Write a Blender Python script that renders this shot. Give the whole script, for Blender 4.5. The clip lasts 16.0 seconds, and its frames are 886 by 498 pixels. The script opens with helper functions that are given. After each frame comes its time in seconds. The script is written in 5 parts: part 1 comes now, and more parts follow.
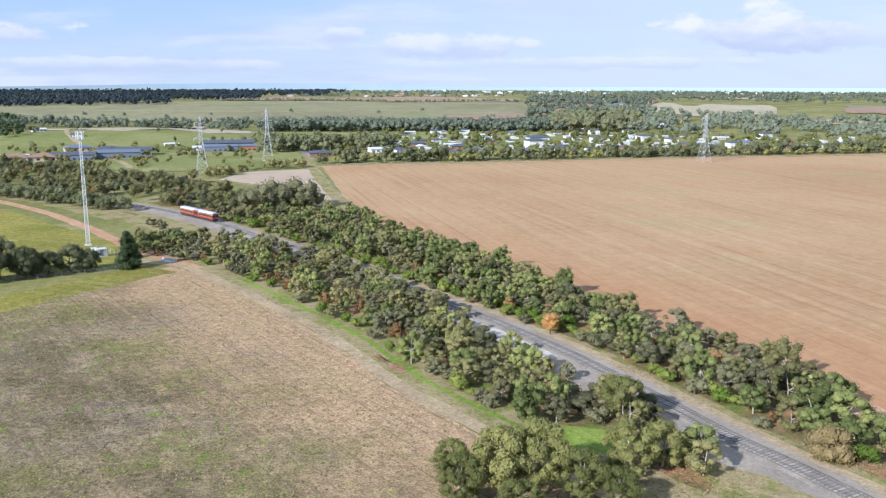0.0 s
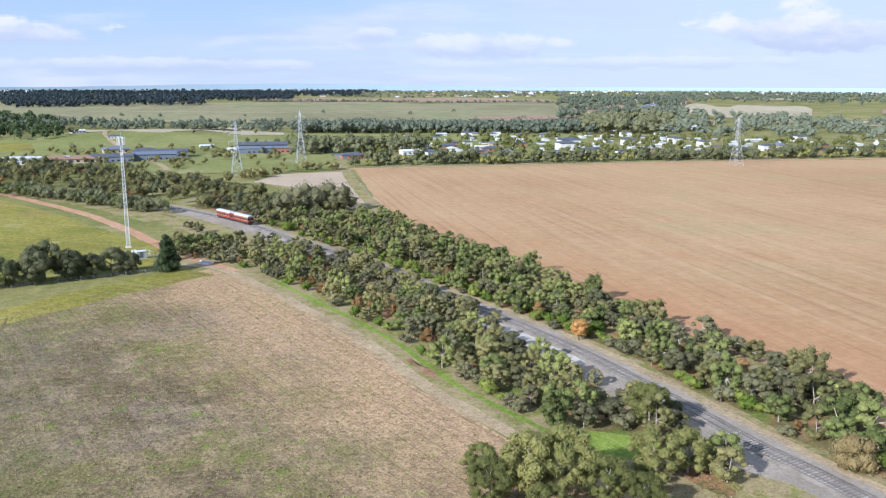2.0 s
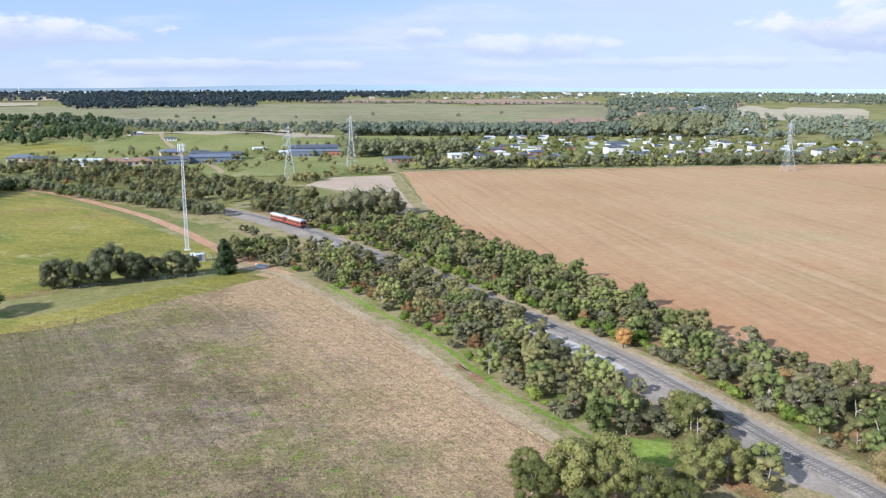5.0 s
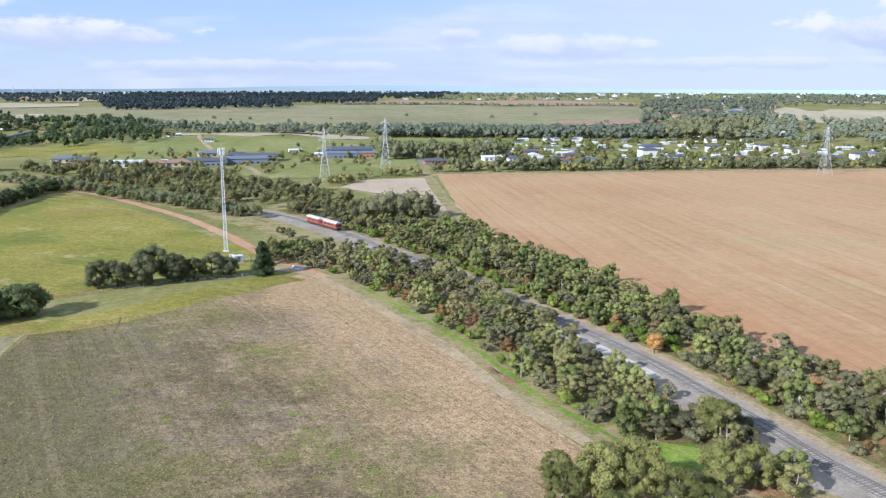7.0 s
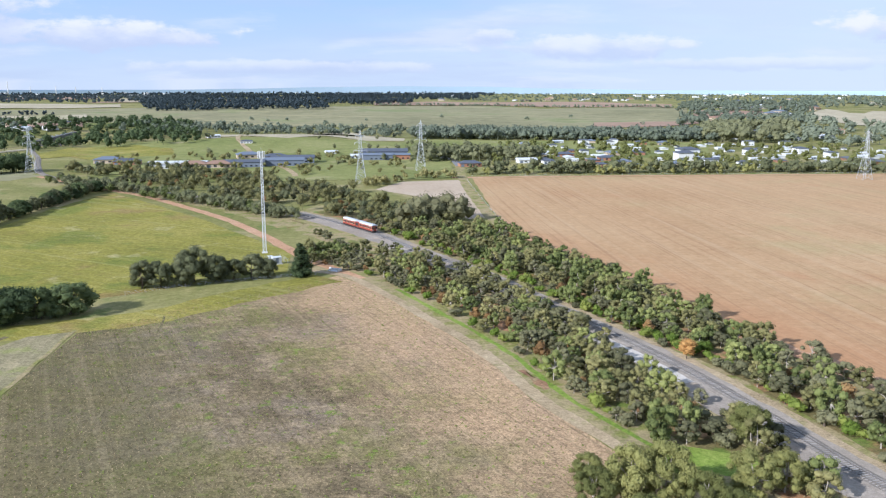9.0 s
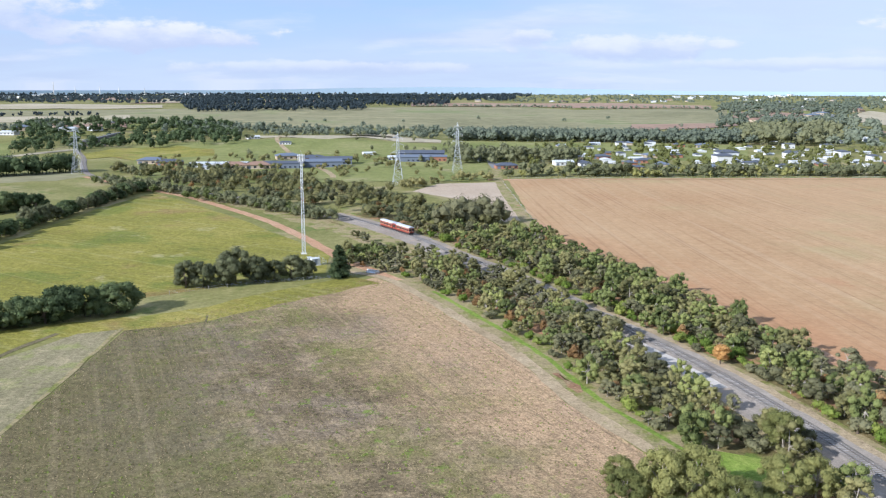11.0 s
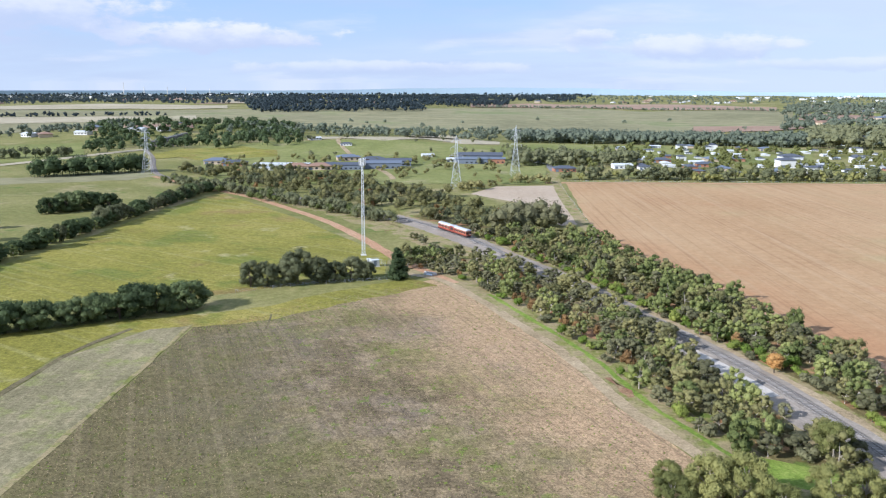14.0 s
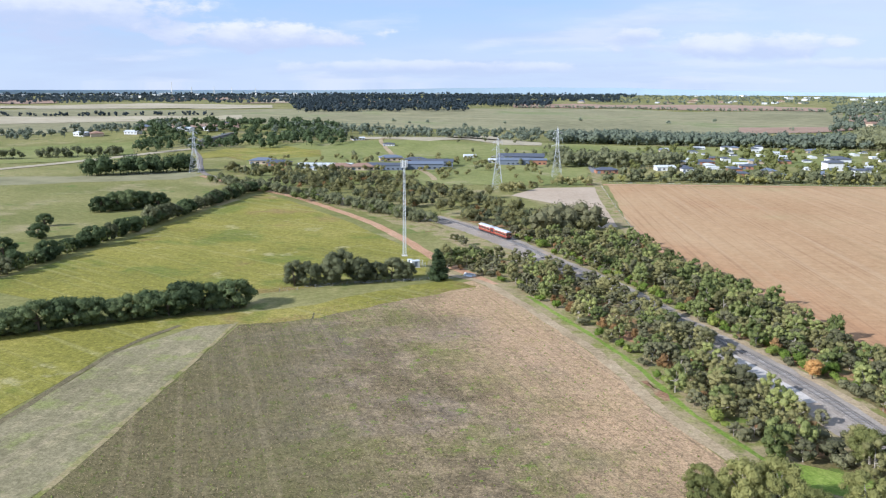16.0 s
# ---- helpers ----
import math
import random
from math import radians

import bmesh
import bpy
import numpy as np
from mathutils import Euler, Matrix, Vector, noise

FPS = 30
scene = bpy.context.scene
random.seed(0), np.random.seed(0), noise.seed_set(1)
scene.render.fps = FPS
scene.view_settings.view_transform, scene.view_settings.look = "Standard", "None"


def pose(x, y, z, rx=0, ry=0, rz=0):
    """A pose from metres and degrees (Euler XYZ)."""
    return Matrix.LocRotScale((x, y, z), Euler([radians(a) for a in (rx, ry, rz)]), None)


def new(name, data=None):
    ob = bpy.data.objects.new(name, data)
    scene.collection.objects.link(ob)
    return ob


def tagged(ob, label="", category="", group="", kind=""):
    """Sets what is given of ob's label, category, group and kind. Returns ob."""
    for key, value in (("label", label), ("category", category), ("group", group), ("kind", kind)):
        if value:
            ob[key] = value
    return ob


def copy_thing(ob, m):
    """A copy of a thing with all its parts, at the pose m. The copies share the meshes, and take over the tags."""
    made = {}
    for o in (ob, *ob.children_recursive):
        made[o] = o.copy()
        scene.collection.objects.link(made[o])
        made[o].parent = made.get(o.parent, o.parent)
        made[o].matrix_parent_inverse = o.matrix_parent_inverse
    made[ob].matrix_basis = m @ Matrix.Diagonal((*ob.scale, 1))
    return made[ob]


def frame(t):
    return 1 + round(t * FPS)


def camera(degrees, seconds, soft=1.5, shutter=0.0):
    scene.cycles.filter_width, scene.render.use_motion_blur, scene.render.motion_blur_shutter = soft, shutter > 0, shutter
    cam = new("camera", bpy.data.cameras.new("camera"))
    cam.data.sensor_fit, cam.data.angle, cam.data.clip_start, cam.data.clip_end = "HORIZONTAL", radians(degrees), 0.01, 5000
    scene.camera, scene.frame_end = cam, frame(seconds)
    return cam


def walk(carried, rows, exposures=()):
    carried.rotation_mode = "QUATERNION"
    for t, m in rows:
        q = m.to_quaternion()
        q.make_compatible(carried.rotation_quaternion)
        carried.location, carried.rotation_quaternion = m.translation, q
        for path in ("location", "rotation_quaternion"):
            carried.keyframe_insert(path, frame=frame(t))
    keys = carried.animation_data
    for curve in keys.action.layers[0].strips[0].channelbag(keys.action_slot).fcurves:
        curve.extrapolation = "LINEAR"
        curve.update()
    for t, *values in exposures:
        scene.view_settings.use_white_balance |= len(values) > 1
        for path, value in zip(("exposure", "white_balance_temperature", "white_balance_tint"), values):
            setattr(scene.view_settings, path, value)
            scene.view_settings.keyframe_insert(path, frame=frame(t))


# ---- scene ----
from collections import defaultdict

# ---------------------------------------------------------------- camera
# seconds, x, y, z, tilt, lean, turn
PATH = [
    (0.0, -0.05, 0.04, 54.30, 78.864, 0.124, -8.428),
    (1.0, -0.38, -1.77, 55.43, 78.856, 0.098, -7.393),
    (2.0, -0.72, -3.57, 56.50, 78.855, 0.080, -6.349),
    (3.0, -1.05, -5.37, 57.51, 78.861, 0.067, -5.295),
    (4.0, -1.37, -7.16, 58.47, 78.872, 0.060, -4.227),
    (5.0, -1.66, -8.95, 59.38, 78.886, 0.058, -3.143),
    (6.0, -1.93, -10.74, 60.25, 78.904, 0.061, -2.040),
    (7.0, -2.15, -12.52, 61.08, 78.922, 0.067, -0.914),
    (8.0, -2.32, -14.30, 61.89, 78.941, 0.076, 0.235),
    (9.0, -2.43, -16.08, 62.66, 78.959, 0.087, 1.413),
    (10.0, -2.47, -17.85, 63.42, 78.974, 0.100, 2.620),
    (11.0, -2.43, -19.62, 64.15, 78.986, 0.114, 3.861),
    (12.0, -2.29, -21.39, 64.88, 78.992, 0.129, 5.137),
    (13.0, -2.06, -23.16, 65.60, 78.992, 0.144, 6.452),
    (14.0, -1.72, -24.93, 66.33, 78.985, 0.158, 7.808),
    (15.0, -1.26, -26.69, 67.05, 78.969, 0.171, 9.208),
    (16.0, -0.67, -28.46, 67.79, 78.942, 0.181, 10.656),
]
cam = camera(55.17, 16.0, soft=1.2)
walk(cam, [(t, pose(x, y, z, tilt, 0, turn) @ pose(0, 0, 0, 0, 0, lean)) for t, x, y, z, tilt, lean, turn in PATH], exposures=[(0.0, 0.46, 5700, 12), (16.0, 0.46, 5700, 12)])

# ---------------------------------------------------------------- light
SUN_EL = radians(27)                     # the shadows run towards +x, +y


def noise_node(N, L, vec, scale, detail=4.0, rough=0.55, squash=None):
    n = N.new("ShaderNodeTexNoise")
    n.inputs["Scale"].default_value, n.inputs["Detail"].default_value, n.inputs["Roughness"].default_value = scale, detail, rough
    if squash:
        mp = N.new("ShaderNodeMapping")
        mp.inputs["Rotation"].default_value = (0, 0, -squash[0])
        L.new(vec, mp.inputs[0])
        sc = N.new("ShaderNodeMapping")
        sc.inputs["Scale"].default_value = (squash[1], squash[2], 1)
        L.new(mp.outputs[0], sc.inputs[0])
        vec = sc.outputs[0]
    L.new(vec, n.inputs["Vector"])
    return n.outputs["Fac"]


def math_node(N, L, op, a, b):
    n = N.new("ShaderNodeMath")
    n.operation = op
    for k, v in enumerate((a, b)):
        if isinstance(v, (int, float)):
            n.inputs[k].default_value = v
        else:
            L.new(v, n.inputs[k])
    return n.outputs[0]


def mix_colour(N, L, fac, a, b):
    n = N.new("ShaderNodeMix")
    n.data_type = "RGBA"
    if isinstance(fac, (int, float)):
        n.inputs["Factor"].default_value = fac
    else:
        L.new(fac, n.inputs["Factor"])
    for key, v in (("A", a), ("B", b)):
        if isinstance(v, tuple):
            n.inputs[key].default_value = (*v, 1)
        else:
            L.new(v, n.inputs[key])
    return n.outputs["Result"]


def step_node(N, L, v, lo, hi, top=1.0):
    n = N.new("ShaderNodeMapRange")
    n.interpolation_type = "SMOOTHSTEP"
    n.inputs["From Min"].default_value, n.inputs["From Max"].default_value, n.inputs["To Max"].default_value = lo, hi, top
    L.new(v, n.inputs["Value"])
    return n.outputs[0]


def build_world():
    w = bpy.data.worlds.new("sky")
    scene.world = w
    w.use_nodes = True
    nt = w.node_tree
    N, L = nt.nodes, nt.links
    for n in list(N):
        N.remove(n)
    out, bg = N.new("ShaderNodeOutputWorld"), N.new("ShaderNodeBackground")
    sky = N.new("ShaderNodeTexSky")
    sky.sky_type, sky.sun_disc = "NISHITA", False
    sky.sun_elevation, sky.sun_rotation = SUN_EL, math.atan2(-0.80, -0.60)
    sky.air_density, sky.dust_density, sky.ozone_density = 1.0, 0.15, 4.0
    tc = N.new("ShaderNodeTexCoord")
    sep = N.new("ShaderNodeSeparateXYZ")
    L.new(tc.outputs["Generated"], sep.inputs[0])
    # clouds lie on a sheet overhead: the direction divided by its height
    hgt = N.new("ShaderNodeMath"); hgt.operation = "MAXIMUM"; hgt.inputs[1].default_value = 0.0
    L.new(sep.outputs["Z"], hgt.inputs[0])
    add = N.new("ShaderNodeMath"); add.operation = "ADD"; add.inputs[1].default_value = 0.16
    L.new(hgt.outputs[0], add.inputs[0])
    comb = N.new("ShaderNodeCombineXYZ")
    for k, ax in enumerate("XY"):
        dv = N.new("ShaderNodeMath"); dv.operation = "DIVIDE"
        L.new(sep.outputs[ax], dv.inputs[0]); L.new(add.outputs[0], dv.inputs[1]); L.new(dv.outputs[0], comb.inputs[k])
    # thin bright haze, thickest at the horizon
    veil = N.new("ShaderNodeMapRange")
    veil.inputs["From Min"].default_value, veil.inputs["From Max"].default_value = 0.0, 0.5
    veil.inputs["To Min"].default_value, veil.inputs["To Max"].default_value = 0.96, 0.45
    L.new(hgt.outputs[0], veil.inputs["Value"])
    tone = N.new("ShaderNodeMapRange")
    tone.inputs["From Min"].default_value, tone.inputs["From Max"].default_value = 0.0, 0.09
    L.new(hgt.outputs[0], tone.inputs["Value"])
    haze = N.new("ShaderNodeMix"); haze.data_type = "RGBA"
    haze.inputs["A"].default_value, haze.inputs["B"].default_value = (5.2, 5.9, 6.9, 1), (3.9, 5.2, 7.1, 1)
    L.new(tone.outputs[0], haze.inputs["Factor"])
    first = N.new("ShaderNodeMix"); first.data_type = "RGBA"
    L.new(veil.outputs[0], first.inputs["Factor"]); L.new(sky.outputs[0], first.inputs["A"]); L.new(haze.outputs["Result"], first.inputs["B"])
    col = first.outputs["Result"]
    for scale, stretch, lo, hi, strength, seed, tint in ((0.45, 1.0, 0.46, 0.70, 0.60, 3.1, (5.6, 6.2, 7.0, 1)), (0.7, 1.6, 0.46, 0.66, 0.55, 24.3, (4.6, 5.2, 6.4, 1)), (0.8, 1.3, 0.53, 0.68, 0.5, 9.2, (6.9, 6.9, 7.1, 1))):
        mp = N.new("ShaderNodeMapping"); mp.inputs["Location"].default_value = (seed, seed * 0.7, 0)
        mp.inputs["Scale"].default_value = (scale, scale * stretch, scale)
        L.new(comb.outputs[0], mp.inputs[0])
        nz = N.new("ShaderNodeTexNoise"); nz.inputs["Scale"].default_value = 1.0; nz.inputs["Detail"].default_value = 8; nz.inputs["Roughness"].default_value = 0.56
        L.new(mp.outputs[0], nz.inputs["Vector"])
        mr = N.new("ShaderNodeMapRange"); mr.interpolation_type = "SMOOTHSTEP"
        mr.inputs["From Min"].default_value, mr.inputs["From Max"].default_value, mr.inputs["To Max"].default_value = lo, hi, strength
        L.new(nz.outputs["Fac"], mr.inputs["Value"])
        mx = N.new("ShaderNodeMix"); mx.data_type = "RGBA"
        L.new(mr.outputs[0], mx.inputs["Factor"]); L.new(col, mx.inputs["A"]); mx.inputs["B"].default_value = tint
        col = mx.outputs["Result"]
    # a thin white sheet thickens towards +x
    sheet = step_node(N, L, sep.outputs["X"], -0.15, 0.55, 0.6)
    col = mix_colour(N, L, sheet, col, (6.3, 6.8, 7.4))
    # low cumulus: bearing, height and half sizes in radians
    az = math_node(N, L, "ARCTAN2", sep.outputs["X"], sep.outputs["Y"])
    puff_at = N.new("ShaderNodeCombineXYZ")
    L.new(math_node(N, L, "MULTIPLY", az, 17.0), puff_at.inputs[0])
    L.new(math_node(N, L, "MULTIPLY", sep.outputs["Z"], 38.0), puff_at.inputs[1])
    rag = math_node(N, L, "MULTIPLY", math_node(N, L, "SUBTRACT", noise_node(N, L, puff_at.outputs[0], 1.0, 7, 0.6), 0.5), 2.4)
    for a0, e0, wide, tall, top in ((0.50, 0.054, 0.12, 0.028, 1.0), (0.14, 0.040, 0.15, 0.018, 0.75), (0.03, 0.052, 0.035, 0.014, 0.7), (-0.39, 0.052, 0.14, 0.020, 0.95), (-0.62, 0.076, 0.22, 0.034, 0.85), (-0.20, 0.018, 0.22, 0.010, 0.5), (0.34, 0.022, 0.20, 0.009, 0.45)):
        du = math_node(N, L, "DIVIDE", math_node(N, L, "SUBTRACT", az, a0), wide)
        dv = math_node(N, L, "DIVIDE", math_node(N, L, "SUBTRACT", sep.outputs["Z"], e0), tall)
        away = math_node(N, L, "SQRT", math_node(N, L, "ADD", math_node(N, L, "MULTIPLY", du, du), math_node(N, L, "MULTIPLY", dv, dv)), 0)
        body = math_node(N, L, "ADD", math_node(N, L, "SUBTRACT", 1.0, away), rag)
        lit = step_node(N, L, math_node(N, L, "ADD", dv, math_node(N, L, "MULTIPLY", rag, 0.8)), -0.55, 0.65)
        tone_of = mix_colour(N, L, lit, (4.9, 5.4, 6.6), (7.4, 7.3, 7.4))
        col = mix_colour(N, L, step_node(N, L, body, 0.05, 0.5, top), col, tone_of)
    L.new(col, bg.inputs["Color"])
    bg.inputs["Strength"].default_value = 0.092
    L.new(bg.outputs[0], out.inputs[0])


build_world()
sun_data = bpy.data.lights.new("sun", "SUN")
sun_data.energy, sun_data.angle, sun_data.color = 5.3, radians(0.6), (1.0, 0.955, 0.88)
sun = new("sun", sun_data)
_way = Vector((0.80 * math.cos(SUN_EL), 0.60 * math.cos(SUN_EL), -math.sin(SUN_EL)))
sun.matrix_world = Matrix.Translation((-80, -60, 160)) @ _way.to_track_quat("-Z", "Y").to_matrix().to_4x4()


# ---------------------------------------------------------------- materials
def principled(name, rough=0.9, metal=0.0, spec=0.2):
    m = bpy.data.materials.new(name)
    m.use_nodes = True
    b = m.node_tree.nodes["Principled BSDF"]
    b.inputs["Roughness"].default_value, b.inputs["Metallic"].default_value = rough, metal
    b.inputs["Specular IOR Level"].default_value = spec
    return m, m.node_tree.nodes, m.node_tree.links, b


def ramp(N, stops):
    r = N.new("ShaderNodeValToRGB")
    e = r.color_ramp.elements
    while len(e) < len(stops):
        e.new(0.5)
    for k, (p, c) in enumerate(stops):
        e[k].position, e[k].color = p, (*c, 1)
    return r


def ground_material(name, stops, large, fine, patches=(), rows=None, bump=0.3, rough=0.95, zones=(), grain=0.5):
    """Soil and grass: a colour ramp over large and fine noise, then patches (colour, scale, low, high, amount) and rows (angle, width, colour, amount)."""
    m, N, L, b = principled(name, rough, 0, 0.1)
    v = N.new("ShaderNodeTexCoord").outputs["Object"]
    a, f = noise_node(N, L, v, large, 5), noise_node(N, L, v, fine, 6, 0.7)
    mixed = math_node(N, L, "ADD", math_node(N, L, "MULTIPLY", a, 0.6), math_node(N, L, "MULTIPLY", f, 0.4))
    r = ramp(N, stops)
    L.new(mixed, r.inputs[0])
    col = r.outputs[0]
    for c, scale, lo, hi, top in patches:
        col = mix_colour(N, L, step_node(N, L, noise_node(N, L, v, scale, 6, 0.65), lo, hi, top), col, c)
    for angle, lo, hi, c, top in zones:
        at = N.new("ShaderNodeVectorMath"); at.operation = "DOT_PRODUCT"
        L.new(v, at.inputs[0]); at.inputs[1].default_value = (math.cos(angle), math.sin(angle), 0)
        far = math_node(N, L, "ADD", at.outputs["Value"], math_node(N, L, "MULTIPLY", noise_node(N, L, v, 0.035, 6, 0.6), 60))
        col = mix_colour(N, L, step_node(N, L, far, lo + 30, hi + 30, top), col, c)
    if rows:
        for angle, width, c, top in rows:
            w = noise_node(N, L, v, 1.0, 3, 0.6, (angle, 1 / width, 0.012 / max(width, 0.4)))
            col = mix_colour(N, L, step_node(N, L, w, 0.50, 0.66, top), col, c)
    # clods, tufts and their small dark gaps
    g1, g2 = noise_node(N, L, v, fine * 2.2, 5, 0.75), noise_node(N, L, v, fine * 0.5, 4, 0.7)
    grit = math_node(N, L, "ADD", math_node(N, L, "MULTIPLY", g1, 0.65), math_node(N, L, "MULTIPLY", g2, 0.35))
    lum = N.new("ShaderNodeMapRange")
    lum.inputs["From Min"].default_value, lum.inputs["From Max"].default_value = 0.30, 0.70
    lum.inputs["To Min"].default_value, lum.inputs["To Max"].default_value = 1 - grain, 1 + grain
    L.new(grit, lum.inputs["Value"])
    sc = N.new("ShaderNodeVectorMath"); sc.operation = "SCALE"
    L.new(col, sc.inputs[0]); L.new(lum.outputs[0], sc.inputs["Scale"])
    col = sc.outputs[0]
    L.new(col, b.inputs["Base Color"])
    bp = N.new("ShaderNodeBump")
    bp.inputs["Strength"].default_value, bp.inputs["Distance"].default_value = bump, 0.25
    L.new(f, bp.inputs["Height"])
    L.new(bp.outputs[0], b.inputs["Normal"])
    return m


def plain(name, colour, rough=0.6, metal=0.0, vary=0.12, scale=3.0, spec=0.3, per_object=0.0):
    m, N, L, b = principled(name, rough, metal, spec)
    v = N.new("ShaderNodeTexCoord").outputs["Object"]
    n = math_node(N, L, "ADD", math_node(N, L, "MULTIPLY", noise_node(N, L, v, scale, 5), 0.6), math_node(N, L, "MULTIPLY", noise_node(N, L, v, scale * 9, 3), 0.4))
    if per_object:
        o = N.new("ShaderNodeObjectInfo").outputs["Random"]
        n = math_node(N, L, "ADD", math_node(N, L, "MULTIPLY", n, 1 - per_object), math_node(N, L, "MULTIPLY", o, per_object))
    dark, light = tuple(c * (1 - 2 * vary) for c in colour), tuple(min(1, c * (1 + 2 * vary)) for c in colour)
    r = ramp(N, [(0.2, dark), (0.8, light)])
    L.new(n, r.inputs[0])
    L.new(r.outputs[0], b.inputs["Base Color"])
    return m


def foliage(name, dark, mid, light, island=True):
    """Leaves: the tone goes with the tree, the clump of leaves and a fine grain; some light comes through."""
    m, N, L, b = principled(name, 0.75, 0, 0.15)
    o = N.new("ShaderNodeObjectInfo").outputs["Random"]
    g = N.new("ShaderNodeNewGeometry")
    v = N.new("ShaderNodeTexCoord").outputs["Object"]
    n = noise_node(N, L, v, 0.45, 3)
    t = math_node(N, L, "ADD", math_node(N, L, "MULTIPLY", o, 0.52), math_node(N, L, "MULTIPLY", g.outputs["Random Per Island"], 0.17))
    t = math_node(N, L, "ADD", t, math_node(N, L, "MULTIPLY", n, 0.46))
    r = ramp(N, [(0.22, dark), (0.58, mid), (0.92, light)])
    L.new(t, r.inputs[0])
    L.new(r.outputs[0], b.inputs["Base Color"])
    tr = N.new("ShaderNodeBsdfTranslucent")
    L.new(r.outputs[0], tr.inputs["Color"])
    mx = N.new("ShaderNodeMixShader")
    mx.inputs[0].default_value = 0.28
    L.new(b.outputs[0], mx.inputs[1]); L.new(tr.outputs[0], mx.inputs[2])
    L.new(mx.outputs[0], N["Material Output"].inputs["Surface"])
    return m


PLOUGH = radians(7)                      # the plough lines run nearly along y
ROW_ANGLE = math.atan2(0.46, 0.89)       # the crop rows run along the path
M = {}
M["ground"] = ground_material("pasture_grass", [(0.30, (0.11, 0.125, 0.035)), (0.50, (0.205, 0.195, 0.068)), (0.70, (0.32, 0.275, 0.13))], 0.012, 0.35,
                              [((0.33, 0.27, 0.15), 0.02, 0.52, 0.66, 0.7), ((0.09, 0.15, 0.03), 0.05, 0.56, 0.68, 0.7)], grain=0.3)
M["stubble"] = ground_material("stubble_field", [(0.32, (0.08, 0.060, 0.034)), (0.45, (0.155, 0.118, 0.068)), (0.57, (0.265, 0.20, 0.115)), (0.74, (0.44, 0.345, 0.20))], 0.03, 1.1,
                               [((0.20, 0.158, 0.135), 0.02, 0.48, 0.60, 0.65), ((0.165, 0.16, 0.048), 0.032, 0.48, 0.60, 0.6), ((0.40, 0.30, 0.17), 0.16, 0.48, 0.68, 0.55), ((0.12, 0.092, 0.058), 0.21, 0.58, 0.68, 0.4), ((0.15, 0.205, 0.035), 0.30, 0.575, 0.64, 0.8)],
                               [(ROW_ANGLE, 0.7, (0.115, 0.09, 0.055), 0.38), (ROW_ANGLE, 3.0, (0.34, 0.265, 0.16), 0.2)], 0.7,
                               zones=[(ROW_ANGLE, 40, 72, (0.47, 0.315, 0.185), 0.75), (ROW_ANGLE + math.pi, -34, 6, (0.118, 0.104, 0.045), 0.72)], grain=0.85)
M["strip"] = ground_material("pale_stubble", [(0.32, (0.14, 0.122, 0.065)), (0.47, (0.215, 0.188, 0.105)), (0.60, (0.285, 0.245, 0.145)), (0.76, (0.38, 0.33, 0.215))], 0.03, 0.8,
                             [((0.23, 0.25, 0.075), 0.09, 0.50, 0.64, 0.65), ((0.40, 0.33, 0.19), 0.16, 0.52, 0.66, 0.5)], [(radians(9), 1.8, (0.33, 0.27, 0.17), 0.4)], 0.6, grain=0.5)
M["soil"] = ground_material("ploughed_soil", [(0.30, (0.345, 0.205, 0.102)), (0.50, (0.42, 0.272, 0.147)), (0.72, (0.465, 0.322, 0.186))], 0.008, 0.25,
                            [((0.385, 0.20, 0.105), 0.012, 0.57, 0.72, 0.6), ((0.34, 0.30, 0.145), 0.010, 0.52, 0.68, 0.45)],
                            [(PLOUGH, 1.5, (0.28, 0.165, 0.09), 0.5), (PLOUGH, 5.0, (0.49, 0.36, 0.225), 0.25), (PLOUGH, 26.0, (0.35, 0.245, 0.13), 0.25)], 0.35, zones=[(radians(205.5), -196, -140, (0.395, 0.205, 0.105), 0.75)], grain=0.16)
M["meadow"] = ground_material("yellow_meadow", [(0.30, (0.115, 0.115, 0.026)), (0.50, (0.225, 0.205, 0.042)), (0.70, (0.335, 0.275, 0.085))], 0.018, 0.6,
                              [((0.23, 0.14, 0.07), 0.016, 0.54, 0.64, 0.6), ((0.12, 0.155, 0.03), 0.026, 0.51, 0.62, 0.6), ((0.40, 0.35, 0.19), 0.05, 0.60, 0.68, 0.5)], [(radians(62), 3.0, (0.33, 0.30, 0.13), 0.3)], 0.5, grain=0.55)
M["verge"] = ground_material("green_verge", [(0.30, (0.10, 0.13, 0.03)), (0.48, (0.20, 0.20, 0.06)), (0.66, (0.33, 0.275, 0.14))], 0.06, 0.8,
                             [((0.32, 0.25, 0.145), 0.16, 0.42, 0.54, 0.8), ((0.33, 0.17, 0.09), 0.05, 0.62, 0.70, 0.7)], None, 0.6, grain=0.45)
M["dirt"] = ground_material("red_dirt", [(0.30, (0.33, 0.18, 0.10)), (0.50, (0.44, 0.26, 0.155)), (0.72, (0.50, 0.34, 0.23))], 0.08, 1.2, [((0.25, 0.22, 0.08), 0.2, 0.58, 0.66, 0.6)], None, 0.4)
M["path"] = ground_material("worn_path", [(0.30, (0.25, 0.19, 0.11)), (0.50, (0.365, 0.28, 0.172)), (0.72, (0.46, 0.365, 0.24))], 0.09, 1.1, [((0.22, 0.21, 0.08), 0.12, 0.56, 0.66, 0.6)], None, 0.4)
